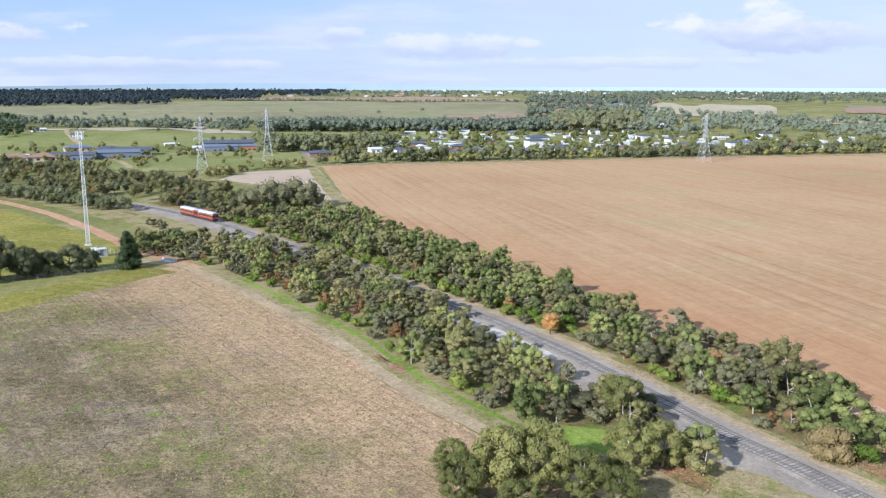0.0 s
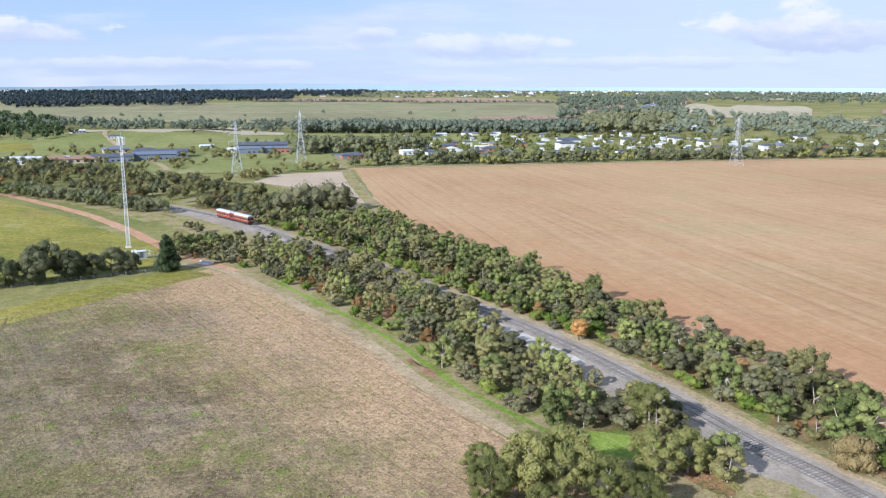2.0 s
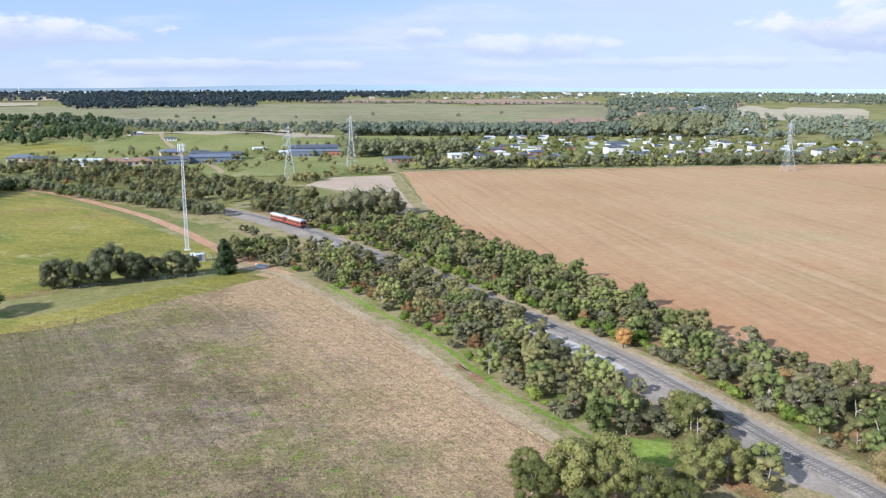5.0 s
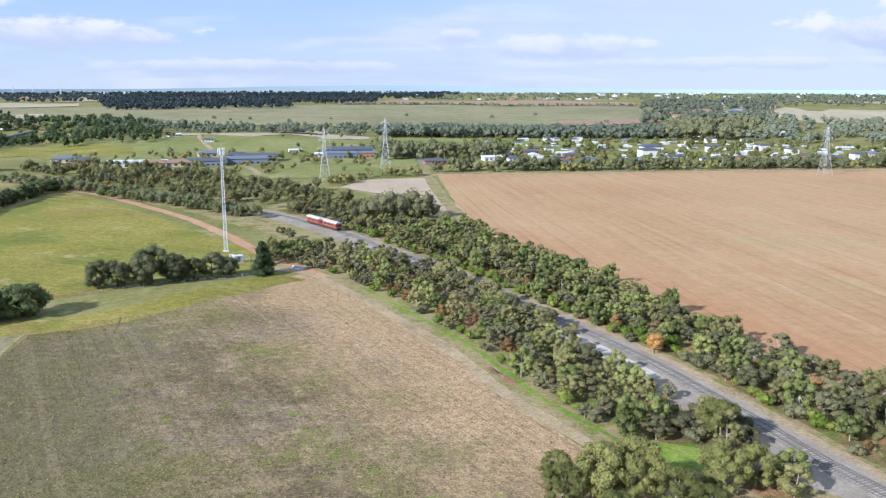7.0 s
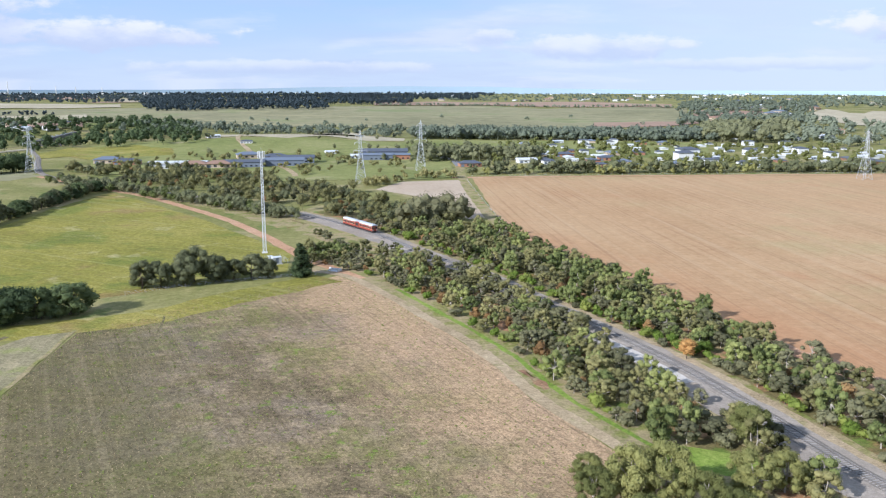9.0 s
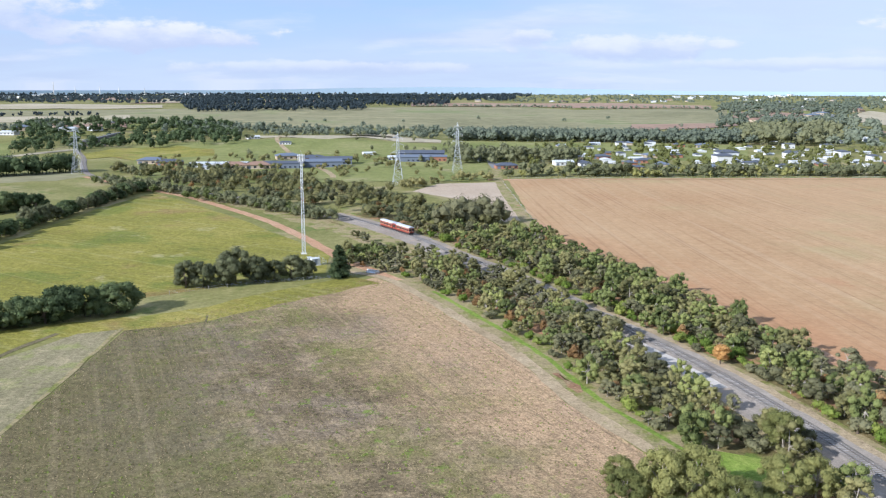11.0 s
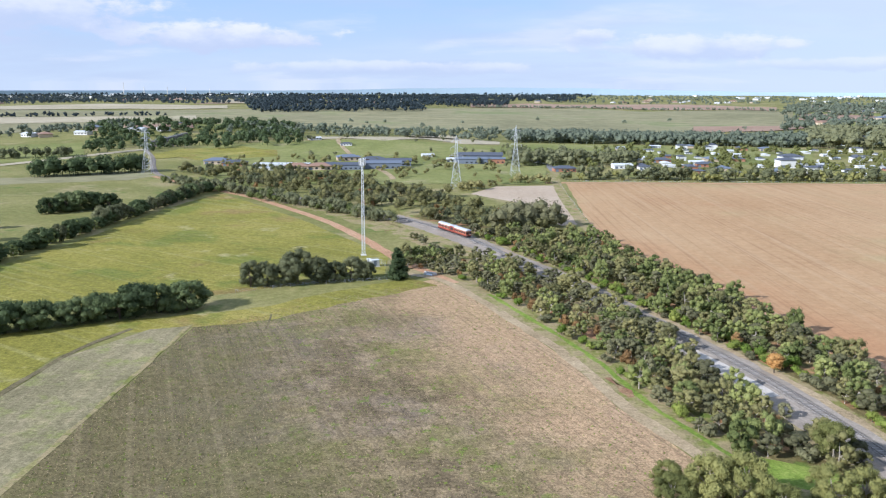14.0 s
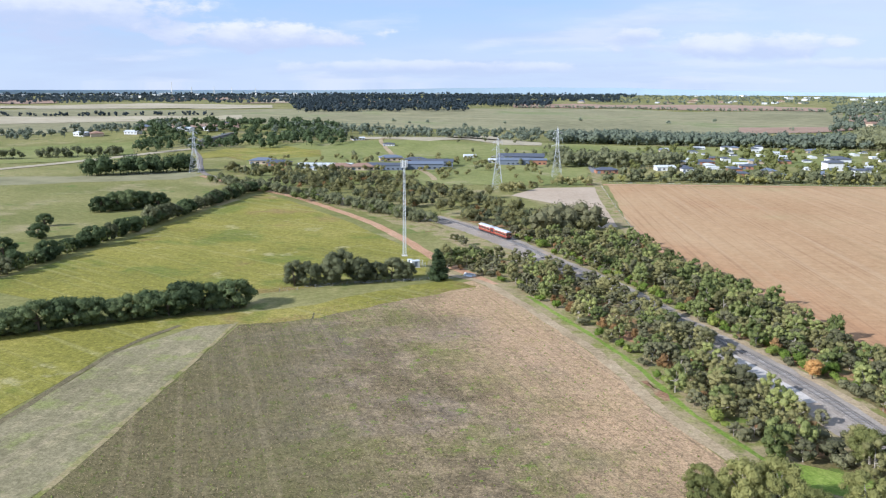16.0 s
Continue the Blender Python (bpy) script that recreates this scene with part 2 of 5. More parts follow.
M["gravel"] = ground_material("grey_gravel", [(0.30, (0.215, 0.18, 0.145)), (0.50, (0.31, 0.265, 0.22)), (0.72, (0.43, 0.375, 0.32))], 0.07, 1.5, [((0.42, 0.31, 0.22), 0.06, 0.56, 0.68, 0.6)], None, 0.5, grain=0.22)
M["ballast"] = ground_material("track_ballast", [(0.30, (0.17, 0.145, 0.12)), (0.50, (0.25, 0.218, 0.185)), (0.72, (0.35, 0.31, 0.27))], 0.3, 4.0, (), None, 0.8, grain=0.3)
M["grass_bright"] = ground_material("bright_grass", [(0.30, (0.11, 0.165, 0.028)), (0.50, (0.185, 0.255, 0.045)), (0.72, (0.30, 0.32, 0.09))], 0.06, 0.9, [((0.38, 0.27, 0.17), 0.08, 0.60, 0.68, 0.8)], None, 0.6)
M["weeds"] = ground_material("red_dock_weeds", [(0.30, (0.20, 0.10, 0.06)), (0.50, (0.29, 0.17, 0.10)), (0.72, (0.36, 0.29, 0.16))], 0.2, 1.2, (), None, 0.6)
M["pale_gravel"] = ground_material("pale_gravel", [(0.30, (0.37, 0.325, 0.28)), (0.50, (0.48, 0.435, 0.385)), (0.72, (0.58, 0.535, 0.48))], 0.2, 1.5, (), None, 0.4, grain=0.25)
M["floor"] = ground_material("leaf_litter", [(0.30, (0.09, 0.085, 0.03)), (0.50, (0.17, 0.14, 0.06)), (0.72, (0.30, 0.22, 0.12))], 0.08, 0.9, [((0.38, 0.20, 0.11), 0.07, 0.50, 0.60, 0.8), ((0.13, 0.20, 0.035), 0.06, 0.54, 0.64, 0.8)], None, 0.5)
M["paddock"] = ground_material("bare_paddock", [(0.30, (0.34, 0.26, 0.18)), (0.50, (0.43, 0.34, 0.25)), (0.72, (0.49, 0.40, 0.31))], 0.02, 0.4, (), [(radians(10), 3.0, (0.44, 0.34, 0.25), 0.5)], 0.3, grain=0.18)
M["lawn"] = ground_material("green_paddock", [(0.30, (0.13, 0.155, 0.045)), (0.50, (0.205, 0.215, 0.072)), (0.72, (0.30, 0.28, 0.125))], 0.01, 0.2, [((0.34, 0.29, 0.17), 0.015, 0.58, 0.68, 0.6)], None, 0.3, grain=0.25)
M["hill"] = ground_material("hill_pasture", [(0.30, (0.155, 0.152, 0.082)), (0.50, (0.24, 0.222, 0.125)), (0.72, (0.335, 0.30, 0.185))], 0.004, 0.05, [((0.15, 0.19, 0.07), 0.004, 0.52, 0.66, 0.7)], [(radians(70), 60.0, (0.36, 0.32, 0.18), 0.4)], 0.2, grain=0.16)
M["tilled"] = ground_material("brown_tilled", [(0.30, (0.26, 0.17, 0.12)), (0.50, (0.33, 0.225, 0.165)), (0.72, (0.40, 0.30, 0.23))], 0.005, 0.06, (), None, 0.2, grain=0.16)
M["dry"] = ground_material("dry_grass_field", [(0.30, (0.31, 0.265, 0.18)), (0.50, (0.40, 0.345, 0.24)), (0.72, (0.47, 0.41, 0.30))], 0.004, 0.06, [((0.24, 0.24, 0.10), 0.006, 0.56, 0.68, 0.7)], None, 0.2, grain=0.16)
M["rut"] = ground_material("dark_wheel_rut", [(0.30, (0.10, 0.085, 0.045)), (0.50, (0.155, 0.13, 0.07)), (0.72, (0.22, 0.18, 0.105))], 0.2, 1.2, (), None, 0.5)
M["bitumen"] = plain("grey_bitumen", (0.20, 0.20, 0.205), 0.85, vary=0.1, scale=0.1)
M["bark"] = plain("pale_bark", (0.38, 0.335, 0.28), 0.85, vary=0.25, scale=2.0)
M["bark_dark"] = plain("dark_bark", (0.12, 0.095, 0.07), 0.9, vary=0.2, scale=2.0)
M["olive"] = foliage("olive_leaves", (0.100, 0.100, 0.043), (0.219, 0.206, 0.083), (0.329, 0.298, 0.127))
M["green"] = foliage("green_leaves", (0.082, 0.102, 0.033), (0.197, 0.225, 0.075), (0.368, 0.376, 0.129))
M["grey"] = foliage("grey_green_leaves", (0.083, 0.083, 0.044), (0.166, 0.161, 0.084), (0.237, 0.226, 0.121))
M["gum"] = foliage("gum_leaves", (0.084, 0.096, 0.031), (0.186, 0.193, 0.064), (0.314, 0.301, 0.106))
M["hedge"] = foliage("hedge_leaves", (0.067, 0.077, 0.040), (0.146, 0.155, 0.079), (0.247, 0.247, 0.133))
M["orange"] = foliage("orange_leaves", (0.30, 0.15, 0.045), (0.46, 0.25, 0.085), (0.56, 0.33, 0.12))
M["rust"] = foliage("rust_leaves", (0.141, 0.084, 0.037), (0.281, 0.168, 0.070), (0.393, 0.253, 0.112))
M["tan"] = foliage("tan_seed_heads", (0.22, 0.17, 0.075), (0.34, 0.265, 0.125), (0.43, 0.34, 0.17))
M["cypress"] = foliage("dark_cypress_leaves", (0.043, 0.062, 0.027), (0.092, 0.125, 0.053), (0.175, 0.206, 0.088))
# dark needles with cloud shade and distance haze mixed into the colour
M["pine"] = foliage("hazy_shaded_pine_needles", (0.028, 0.040, 0.048), (0.050, 0.068, 0.076), (0.088, 0.108, 0.110))
# paler and bluer than the near leaves: aerial haze mixed into the colour
M["hazed_leaf"] = foliage("hazed_distant_leaves", (0.117, 0.139, 0.103), (0.187, 0.214, 0.150), (0.271, 0.293, 0.201))
M["straw"] = foliage("dry_straw", (0.17, 0.13, 0.07), (0.28, 0.215, 0.12), (0.38, 0.30, 0.175))
M["tuft"] = foliage("green_tuft", (0.08, 0.12, 0.02), (0.15, 0.21, 0.035), (0.27, 0.29, 0.07))
M["steel"] = plain("galvanised_steel", (0.50, 0.52, 0.54), 0.5, 0.3, vary=0.06)
M["rail"] = plain("worn_rail_steel", (0.30, 0.27, 0.25), 0.4, 0.8, vary=0.1)
M["sleeper"] = plain("grey_sleeper", (0.31, 0.285, 0.26), 0.9, vary=0.15, per_object=0.5)
M["red"] = plain("railcar_red", (0.235, 0.048, 0.033), 0.45, vary=0.08)
M["cream"] = plain("railcar_buff", (0.52, 0.36, 0.18), 0.5, vary=0.05)
M["roof_silver"] = plain("silver_roof", (0.48, 0.50, 0.54), 0.5, vary=0.06)
M["glass"] = plain("dark_window", (0.03, 0.035, 0.045), 0.1, vary=0.05, spec=0.5)
M["black"] = plain("black_underframe", (0.03, 0.028, 0.027), 0.7, vary=0.1)
M["concrete"] = plain("pale_concrete", (0.58, 0.56, 0.53), 0.8, vary=0.08)
M["white_wall"] = plain("white_render", (0.62, 0.62, 0.61), 0.7, vary=0.04)
M["brick_wall"] = plain("red_brick_wall", (0.33, 0.16, 0.10), 0.85, vary=0.1)
M["grey_wall"] = plain("grey_cladding", (0.15, 0.175, 0.22), 0.6, vary=0.06)
M["tan_wall"] = plain("tan_brick_wall", (0.46, 0.37, 0.28), 0.85, vary=0.06)
M["roof_dark"] = plain("dark_grey_roof", (0.085, 0.095, 0.12), 0.55, vary=0.1)
M["roof_grey"] = plain("grey_roof", (0.14, 0.165, 0.21), 0.5, vary=0.06)
M["roof_white"] = plain("pale_roof", (0.58, 0.60, 0.62), 0.5, vary=0.04)
M["roof_tile"] = plain("brown_tile_roof", (0.27, 0.17, 0.12), 0.8, vary=0.1)
M["trestle"] = plain("weathered_trestle", (0.13, 0.125, 0.13), 0.8, vary=0.12)
M["post"] = plain("grey_timber_post", (0.36, 0.32, 0.27), 0.9, vary=0.15)
M["water"] = plain("distant_bay_water", (0.36, 0.48, 0.60), 0.6, vary=0.03, scale=0.001)
# horizon haze is painted into the blue of the hills
M["hazed_hill"] = plain("distant_hills", (0.34, 0.44, 0.55), 0.95, vary=0.04, scale=0.002)


# ---------------------------------------------------------------- mesh helpers
def mesh_from(name, verts, faces, mat, smooth=False):
    me = bpy.data.meshes.new(name)
    me.from_pydata([tuple(v) for v in verts], [], [tuple(f) for f in faces])
    me.update()
    for one in (mat if isinstance(mat, (list, tuple)) else (mat,)):
        me.materials.append(one)
    if smooth:
        me.polygons.foreach_set("use_smooth", [True] * len(me.polygons))
    return me


def part(name, bm, material, parent, label=""):
    """One bmesh as one mesh object under a thing or a part."""
    me = bpy.data.meshes.new(name)
    bm.to_mesh(me)
    bm.free()
    me.materials.append(material)
    ob = new(name, me)
    ob.parent = parent
    return tagged(ob, label) if label else ob


def box(bm, cx, cy, cz, sx, sy, sz, m=None, bevel=0.0):
    mat = Matrix.Translation((cx, cy, cz)) @ Matrix.Diagonal((sx, sy, sz, 1))
    if m is not None:
        mat = m @ mat
    got = bmesh.ops.create_cube(bm, size=1, matrix=mat)
    if bevel:
        edges = list({e for v in got["verts"] for e in v.link_edges})
        bmesh.ops.bevel(bm, geom=edges, offset=bevel, segments=1, affect="EDGES")
    return bm


def bar(bm, a, b, r, sides=4, r2=None):
    a, b = Vector(a), Vector(b)
    d = b - a
    m = Matrix.Translation((a + b) / 2) @ d.to_track_quat("Z", "Y").to_matrix().to_4x4()
    bmesh.ops.create_cone(bm, cap_ends=True, segments=sides, radius1=r, radius2=r if r2 is None else r2, depth=d.length, matrix=m)


def smooth(a, b, v):
    v = min(1.0, max(0.0, (v - a) / (b - a)))
    return v * v * (3 - 2 * v)


KNOLLS = [(-262, 862, 110, 6), (-160, 905, 90, 5), (-545, 1010, 150, 8), (-430, 1080, 140, 7), (420, 1150, 160, 10), (-428, 890, 48, -8)]


def height(x, y):
    """The lie of the land: a plain, a long pasture hill beyond the town, then a plateau."""
    r = math.hypot(x, y)
    wob = noise.noise((x / 520, y / 520, 3.3))
    z = 11 * smooth(1250 + 120 * wob, 1900 + 150 * wob, r) - 4 * smooth(2600, 4700, r)
    for kx, ky, rad, top in KNOLLS:
        d = ((x - kx) ** 2 + (y - ky) ** 2) / (rad * rad)
        if d < 6:
            z += top * math.exp(-d)
    return z + smooth(950, 1600, r) * (4.5 * noise.noise((x / 300, y / 300, 0.7)) + 1.8 * noise.noise((x / 110, y / 110, 4.2)))


def spline(pts, step=4.0):
    """Points every few metres along a smooth line through pts."""
    out = []
    P = [Vector((*p, 0)) for p in pts]
    P = [P[0] * 2 - P[1]] + P + [P[-1] * 2 - P[-2]]
    for i in range(1, len(P) - 2):
        n = max(2, int((P[i + 1] - P[i]).length / step))
        for k in range(n):
            t = k / n
            out.append(0.5 * (2 * P[i] + (P[i + 1] - P[i - 1]) * t + (2 * P[i - 1] - 5 * P[i] + 4 * P[i + 1] - P[i + 2]) * t * t + (3 * P[i] - P[i - 1] - 3 * P[i + 1] + P[i + 2]) * t ** 3))
    out.append(P[-2])
    return out


def normals_of(line):
    out = []
    for i in range(len(line)):
        d = line[min(i + 1, len(line) - 1)] - line[max(i - 1, 0)]
        out.append(Vector((d.y, -d.x, 0)).normalized())
    return out


def ribbon(name, line, left, right, lift, mat, crown=0.0, wobble=0.0, seed=0, label="", category=""):
    """A strip of ground along a line, from left to right of it, with uneven edges."""
    nrm = normals_of(line)
    verts, faces = [], []
    for i, (p, n) in enumerate(zip(line, nrm)):
        wl = wobble * noise.noise((p.x / 7, p.y / 7, seed)) + wobble * 0.6 * noise.noise((p.x / 2, p.y / 2, seed))
        wr = wobble * noise.noise((p.x / 7, p.y / 7, seed + 9)) + wobble * 0.6 * noise.noise((p.x / 2, p.y / 2, seed + 9))
        for off, up in ((left + wl, 0.0), (left * 0.75 + right * 0.25, crown), (left * 0.25 + right * 0.75, crown), (right + wr, 0.0)):
            q = p + n * off
            verts.append((q.x, q.y, height(q.x, q.y) + lift + up))
        if i:
            k = 4 * i
            faces += [(k - 4 + j, k - 3 + j, k + 1 + j, k + j) for j in range(3)]
    ob = new(name, mesh_from(name, verts, faces, mat))
    return tagged(ob, label, category, kind="structure")


def inside(x, y, poly):
    hit = False
    for (x0, y0), (x1, y1) in zip(poly, poly[1:] + poly[:1]):
        if (y0 > y) != (y1 > y) and x < (x1 - x0) * (y - y0) / (y1 - y0) + x0:
            hit = not hit
    return hit


def patch(name, poly, lift, mat, label, category="field", step=12.0, wobble=1.5, cell=None):
    """A field: a polygon with uneven edges, laid on the land."""
    edge = []
    for (x0, y0), (x1, y1) in zip(poly, poly[1:] + poly[:1]):
        n = max(1, int(math.hypot(x1 - x0, y1 - y0) / step))
        for k in range(n):
            x, y = x0 + (x1 - x0) * k / n, y0 + (y1 - y0) * k / n
            edge.append((x + wobble * noise.noise((x / 9, y / 9, 1)), y + wobble * noise.noise((x / 9, y / 9, 5))))
    bm = bmesh.new()
    f = bm.faces.new([bm.verts.new((x, y, 0)) for x, y in edge])
    bmesh.ops.triangulate(bm, faces=[f])
    if cell:
        for _ in range(6):
            long_edges = [e for e in bm.edges if e.calc_length() > cell]
            if not long_edges:
                break
            bmesh.ops.subdivide_edges(bm, edges=long_edges, cuts=1)
            bmesh.ops.triangulate(bm, faces=bm.faces[:])
    for v in bm.verts:
        v.co.z = height(v.co.x, v.co.y) + lift
    bmesh.ops.recalc_face_normals(bm, faces=bm.faces[:])
    if sum(f.normal.z for f in bm.faces) < 0:
        bmesh.ops.reverse_faces(bm, faces=bm.faces[:])
    me = bpy.data.meshes.new(name)
    bm.to_mesh(me)
    bm.free()
    me.materials.append(mat)
    return tagged(new(name, me), label, category, kind="structure")


def polar(az, r):
    """A place by its bearing in degrees to the right of +y and its distance."""
    return (-3 + r * math.sin(radians(az)), -14 + r * math.cos(radians(az)))


def sector(a0, a1, r0, r1, n=5, jag=0.06, seed=0):
    rnd = random.Random(seed)
    jog = lambda: 1 + rnd.uniform(-jag, jag) * 0.5
    return [polar(a0 + (a1 - a0) * k / n, r0 * jog()) for k in range(n + 1)] + [polar(a1 - (a1 - a0) * k / n, r1 * jog()) for k in range(n + 1)]


# ---------------------------------------------------------------- the land
def build_ground():
    rings = [0, 30, 60, 90, 120, 160, 200, 250, 300, 360, 430, 500, 580, 660, 700, 740, 780, 820, 860, 900, 940, 980, 1020] + [1060 + 45 * k for k in range(31)] + [2500 + 160 * k for k in range(15)] + [4880]
    n = 260
    verts, faces = [(0, 0, 0)], []
    for r in rings[1:]:
        for k in range(n):
            a = 2 * math.pi * k / n
            x, y = r * math.cos(a), r * math.sin(a)
            verts.append((x, y, height(x, y)))
    for k in range(n):
        faces.append((0, 1 + k, 1 + (k + 1) % n))
    for i in range(len(rings) - 2):
        for k in range(n):
            a, b = 1 + i * n + k, 1 + i * n + (k + 1) % n
            faces.append((a, a + n, b + n, b))
    tagged(new("ground", mesh_from("ground", verts, faces, M["ground"], True)), "green and straw coloured pasture land reaching the horizon", "ground", kind="structure")


build_ground()

TRACK = spline([(96, -40), (84, 40), (75, 80), (70, 94), (66, 106), (62, 116.5), (58.3, 130), (53.5, 146), (48.3, 162), (41.2, 180), (33, 198), (22.5, 220), (10.5, 246), (-2, 270.5), (-17, 295), (-35.5, 329), (-53, 355),
                (-72, 380), (-98, 408), (-135, 440), (-185, 478), (-235, 512), (-290, 560), (-326, 620), (-366, 700), (-404, 765), (-417, 800)], 3.0)
PATH_LINE = spline([(-60, 268), (-42, 259), (-27, 237), (-11.3, 207), (3.6, 177), (14, 148), (22, 132), (28, 121), (38, 102), (52, 70), (66, 20)], 4.0)
FIELD_EDGE = [(14, 375), (17, 355), (28, 306), (44, 273), (56, 242), (66, 202), (80, 172), (88, 150), (90.5, 118), (96, 70), (104, 10), (120, -60)]

patch("ploughed_field", FIELD_EDGE[::-1] + [(3, 556), (90, 566), (214, 579), (330, 590), (470, 600), (560, 300), (480, -60)], 0.05, M["soil"], "bare ploughed field of light reddish brown soil with faint tramlines")
patch("stubble_field", [(-43, 258), (-27, 234), (-12.5, 205), (2, 175), (12, 147), (20, 130), (26, 119), (34, 98), (46, 66), (60, 10), (0, -80), (-86, -60), (-89, 60), (-95, 133), (-101.5, 192), (-84, 208), (-64, 234)], 0.05, M["stubble"],
      "harvested stubble field in dull straw with green weed patches")
patch("pale_stubble_strip", [(-89.6, 60), (-95.6, 133), (-102.5, 191), (-112, 186), (-121, 160), (-119, 107), (-116, 60), (-112, -60), (-87, -60)], 0.06, M["strip"], "pale straw strip of taller dry stubble beside the field")
patch("dry_meadow", [(-123, 160), (-121, 107), (-118, 40), (-190, 20), (-260, 120), (-170, 156), (-132, 182), (-116, 188)], 0.05, M["meadow"], "dry yellowish meadow with worn patches")
patch("yellow_meadow", [(-208, 470), (-170, 428), (-120, 368), (-86, 320), (-68, 296), (-62, 262), (-104, 231), (-124, 214), (-150, 196), (-206, 214), (-204, 300), (-211, 400)], 0.05, M["meadow"], "yellow green flowering meadow with brown worn patches")
ribbon("headland", spline([(-47, 254), (-66, 232), (-90, 204), (-112, 192), (-150, 166), (-200, 120)], 5), -7, 7, 0.055, M["meadow"], wobble=2.0, label="rough green headland between hedge and stubble", category="grass verge")
ribbon("verge_grass", PATH_LINE, -10.0, 1.5, 0.06, M["verge"], wobble=1.6, seed=4, label="bright green grass and dry weeds along the tree belt", category="grass verge")
ribbon("worn_path", PATH_LINE, -0.6, 2.6, 0.09, M["path"], wobble=0.7, seed=2, label="worn straw coloured vehicle path along the stubble field", category="path")
ribbon("green_ditch", [p for p in PATH_LINE if 112 < p.y < 240], -5.2, -3.8, 0.085, M["grass_bright"], wobble=0.55, seed=41, label="bright green grassy ditch along the path", category="ditch")
ribbon("red_weeds", [p for p in PATH_LINE if 150 < p.y < 164], -3.4, -1.6, 0.088, M["weeds"], wobble=2.2, seed=42, label="patch of dark reddish dock weeds", category="weeds")
ribbon("belt_floor", [p for p in TRACK if 60 < p.y < 395], -24, 24, 0.045, M["floor"], wobble=3.0, seed=6, label="leaf litter, red soil and grass under the trees", category="ground")
ribbon("track_verge", [p for p in TRACK if -20 < p.y < 400], -12.0, 8.0, 0.065, M["verge"], wobble=1.2, seed=11, label="grassy verge beside the railway", category="grass verge")
ribbon("gravel_track", [p for p in TRACK if -40 < p.y < 396], -8.0, 5.2, 0.08, M["gravel"], wobble=0.9, seed=8, label="grey gravel service track beside the rails", category="gravel road")
ribbon("pale_gravel", [p for p in TRACK if 156 < p.y < 194], -7.2, -2.5, 0.10, M["pale_gravel"], wobble=0.9, seed=51, label="pale scraped gravel beside the rails", category="gravel road")
ribbon("dirt_shoulder", [p for p in TRACK if 80 < p.y < 230], 4.2, 6.4, 0.10, M["path"], wobble=0.9, seed=52, label="tan dirt shoulder beside the railway", category="shoulder")
ribbon("wheel_rut", spline([(-58, 50), (-67.6, 107.4), (-79.9, 187), (-84, 206)], 5), -0.22, 0.22, 0.07, M["rut"], wobble=0.3, seed=61, label="dark wheel rut across the stubble", category="wheel rut")
ribbon("field_furrow", spline([(-116, 60), (-118.5, 107), (-121.5, 161), (-117, 186)], 5), -0.9, 0.9, 0.08, M["rut"], wobble=0.5, seed=62, label="dark furrow between strip and meadow", category="furrow")
ribbon("strip_margin", spline([(-87, 20), (-90.8, 86), (-95.6, 134), (-102.2, 192)], 5), -0.8, 0.5, 0.085, M["verge"], wobble=0.5, seed=63, label="weedy green line between two stubble fields", category="field margin")
patch("tall_grass", [(46, 90), (52, 101), (57, 107), (61, 103), (66, 92), (60, 84)], 0.09, M["verge"], "long green grass beside the gravel", "grass", 3.0, 1.5)
ribbon("dirt_road", spline([(-300, 560), (-222, 489), (-183, 455), (-144, 411), (-114, 374), (-89, 336), (-71, 305), (-58, 283), (-47, 268), (-36, 253)], 4), -2.4, 2.4, 0.08, M["dirt"], wobble=0.6, seed=3, label="red dirt farm road", category="dirt road")
ribbon("field_lane", spline([(-6, 640), (-3, 556), (4, 460), (11, 385), (15, 360)], 8), -3.0, 3.4, 0.08, M["verge"], wobble=0.8, seed=5, label="grassy farm lane beside the ploughed field", category="lane")
ribbon("town_road", spline([(-60, 548), (3, 560), (91, 571), (214, 584), (330, 595), (520, 612)], 10), -3.5, 3.5, 0.07, M["dirt"], wobble=0.6, seed=15, label="pale gravel road along the far edge of the field", category="road")
patch("bare_paddock", [(-56, 490), (-42, 532), (-5, 543), (1, 470), (8, 384), (0, 378), (-8, 400), (-24, 455)], 0.05, M["paddock"], "bare pinkish paddock beside the lane")
patch("green_paddock", sector(-24, -0.8, 560, 900, 6, 0.02, 1), 0.25, M["lawn"], "mown green paddock round the sheds", cell=25)
patch("flat_paddock", sector(-4, 16, 745, 960, 6, 0.02, 2), 0.06, M["lawn"], "long flat green paddock before the creek")
ribbon("field_margin", spline([(x - 1, y) for x, y in FIELD_EDGE[:9]], 4), -4.5, 2.5, 0.07, M["dirt"], wobble=1.8, seed=21, label="reddish bare margin between trees and ploughed field", category="field margin")
patch("grass_clearing", [(30, 118), (36, 125), (45, 121), (50, 116), (44, 112), (38, 114), (33, 112)], 0.075, M["grass_bright"], "bright green grass clearing among the trees", "grass", 3.0, 1.2)
patch("grass_bank", [(-60, 268), (-46, 300), (-66, 330), (-80, 350), (-72, 366), (-58, 352), (-38, 322), (-26, 296), (-30, 262), (-42, 262)], 0.062, M["verge"], "rough green and straw bank below the railway", "grass", 6.0, 2.5)
patch("grass_bank", [(-100, 372), (-128, 404), (-172, 446), (-215, 486), (-240, 500), (-205, 486), (-150, 442), (-112, 408), (-88, 382), (-74, 356), (-84, 350)], 0.058, M["verge"], "rough grass strip beside the dirt road", "grass", 6.0, 2.5)
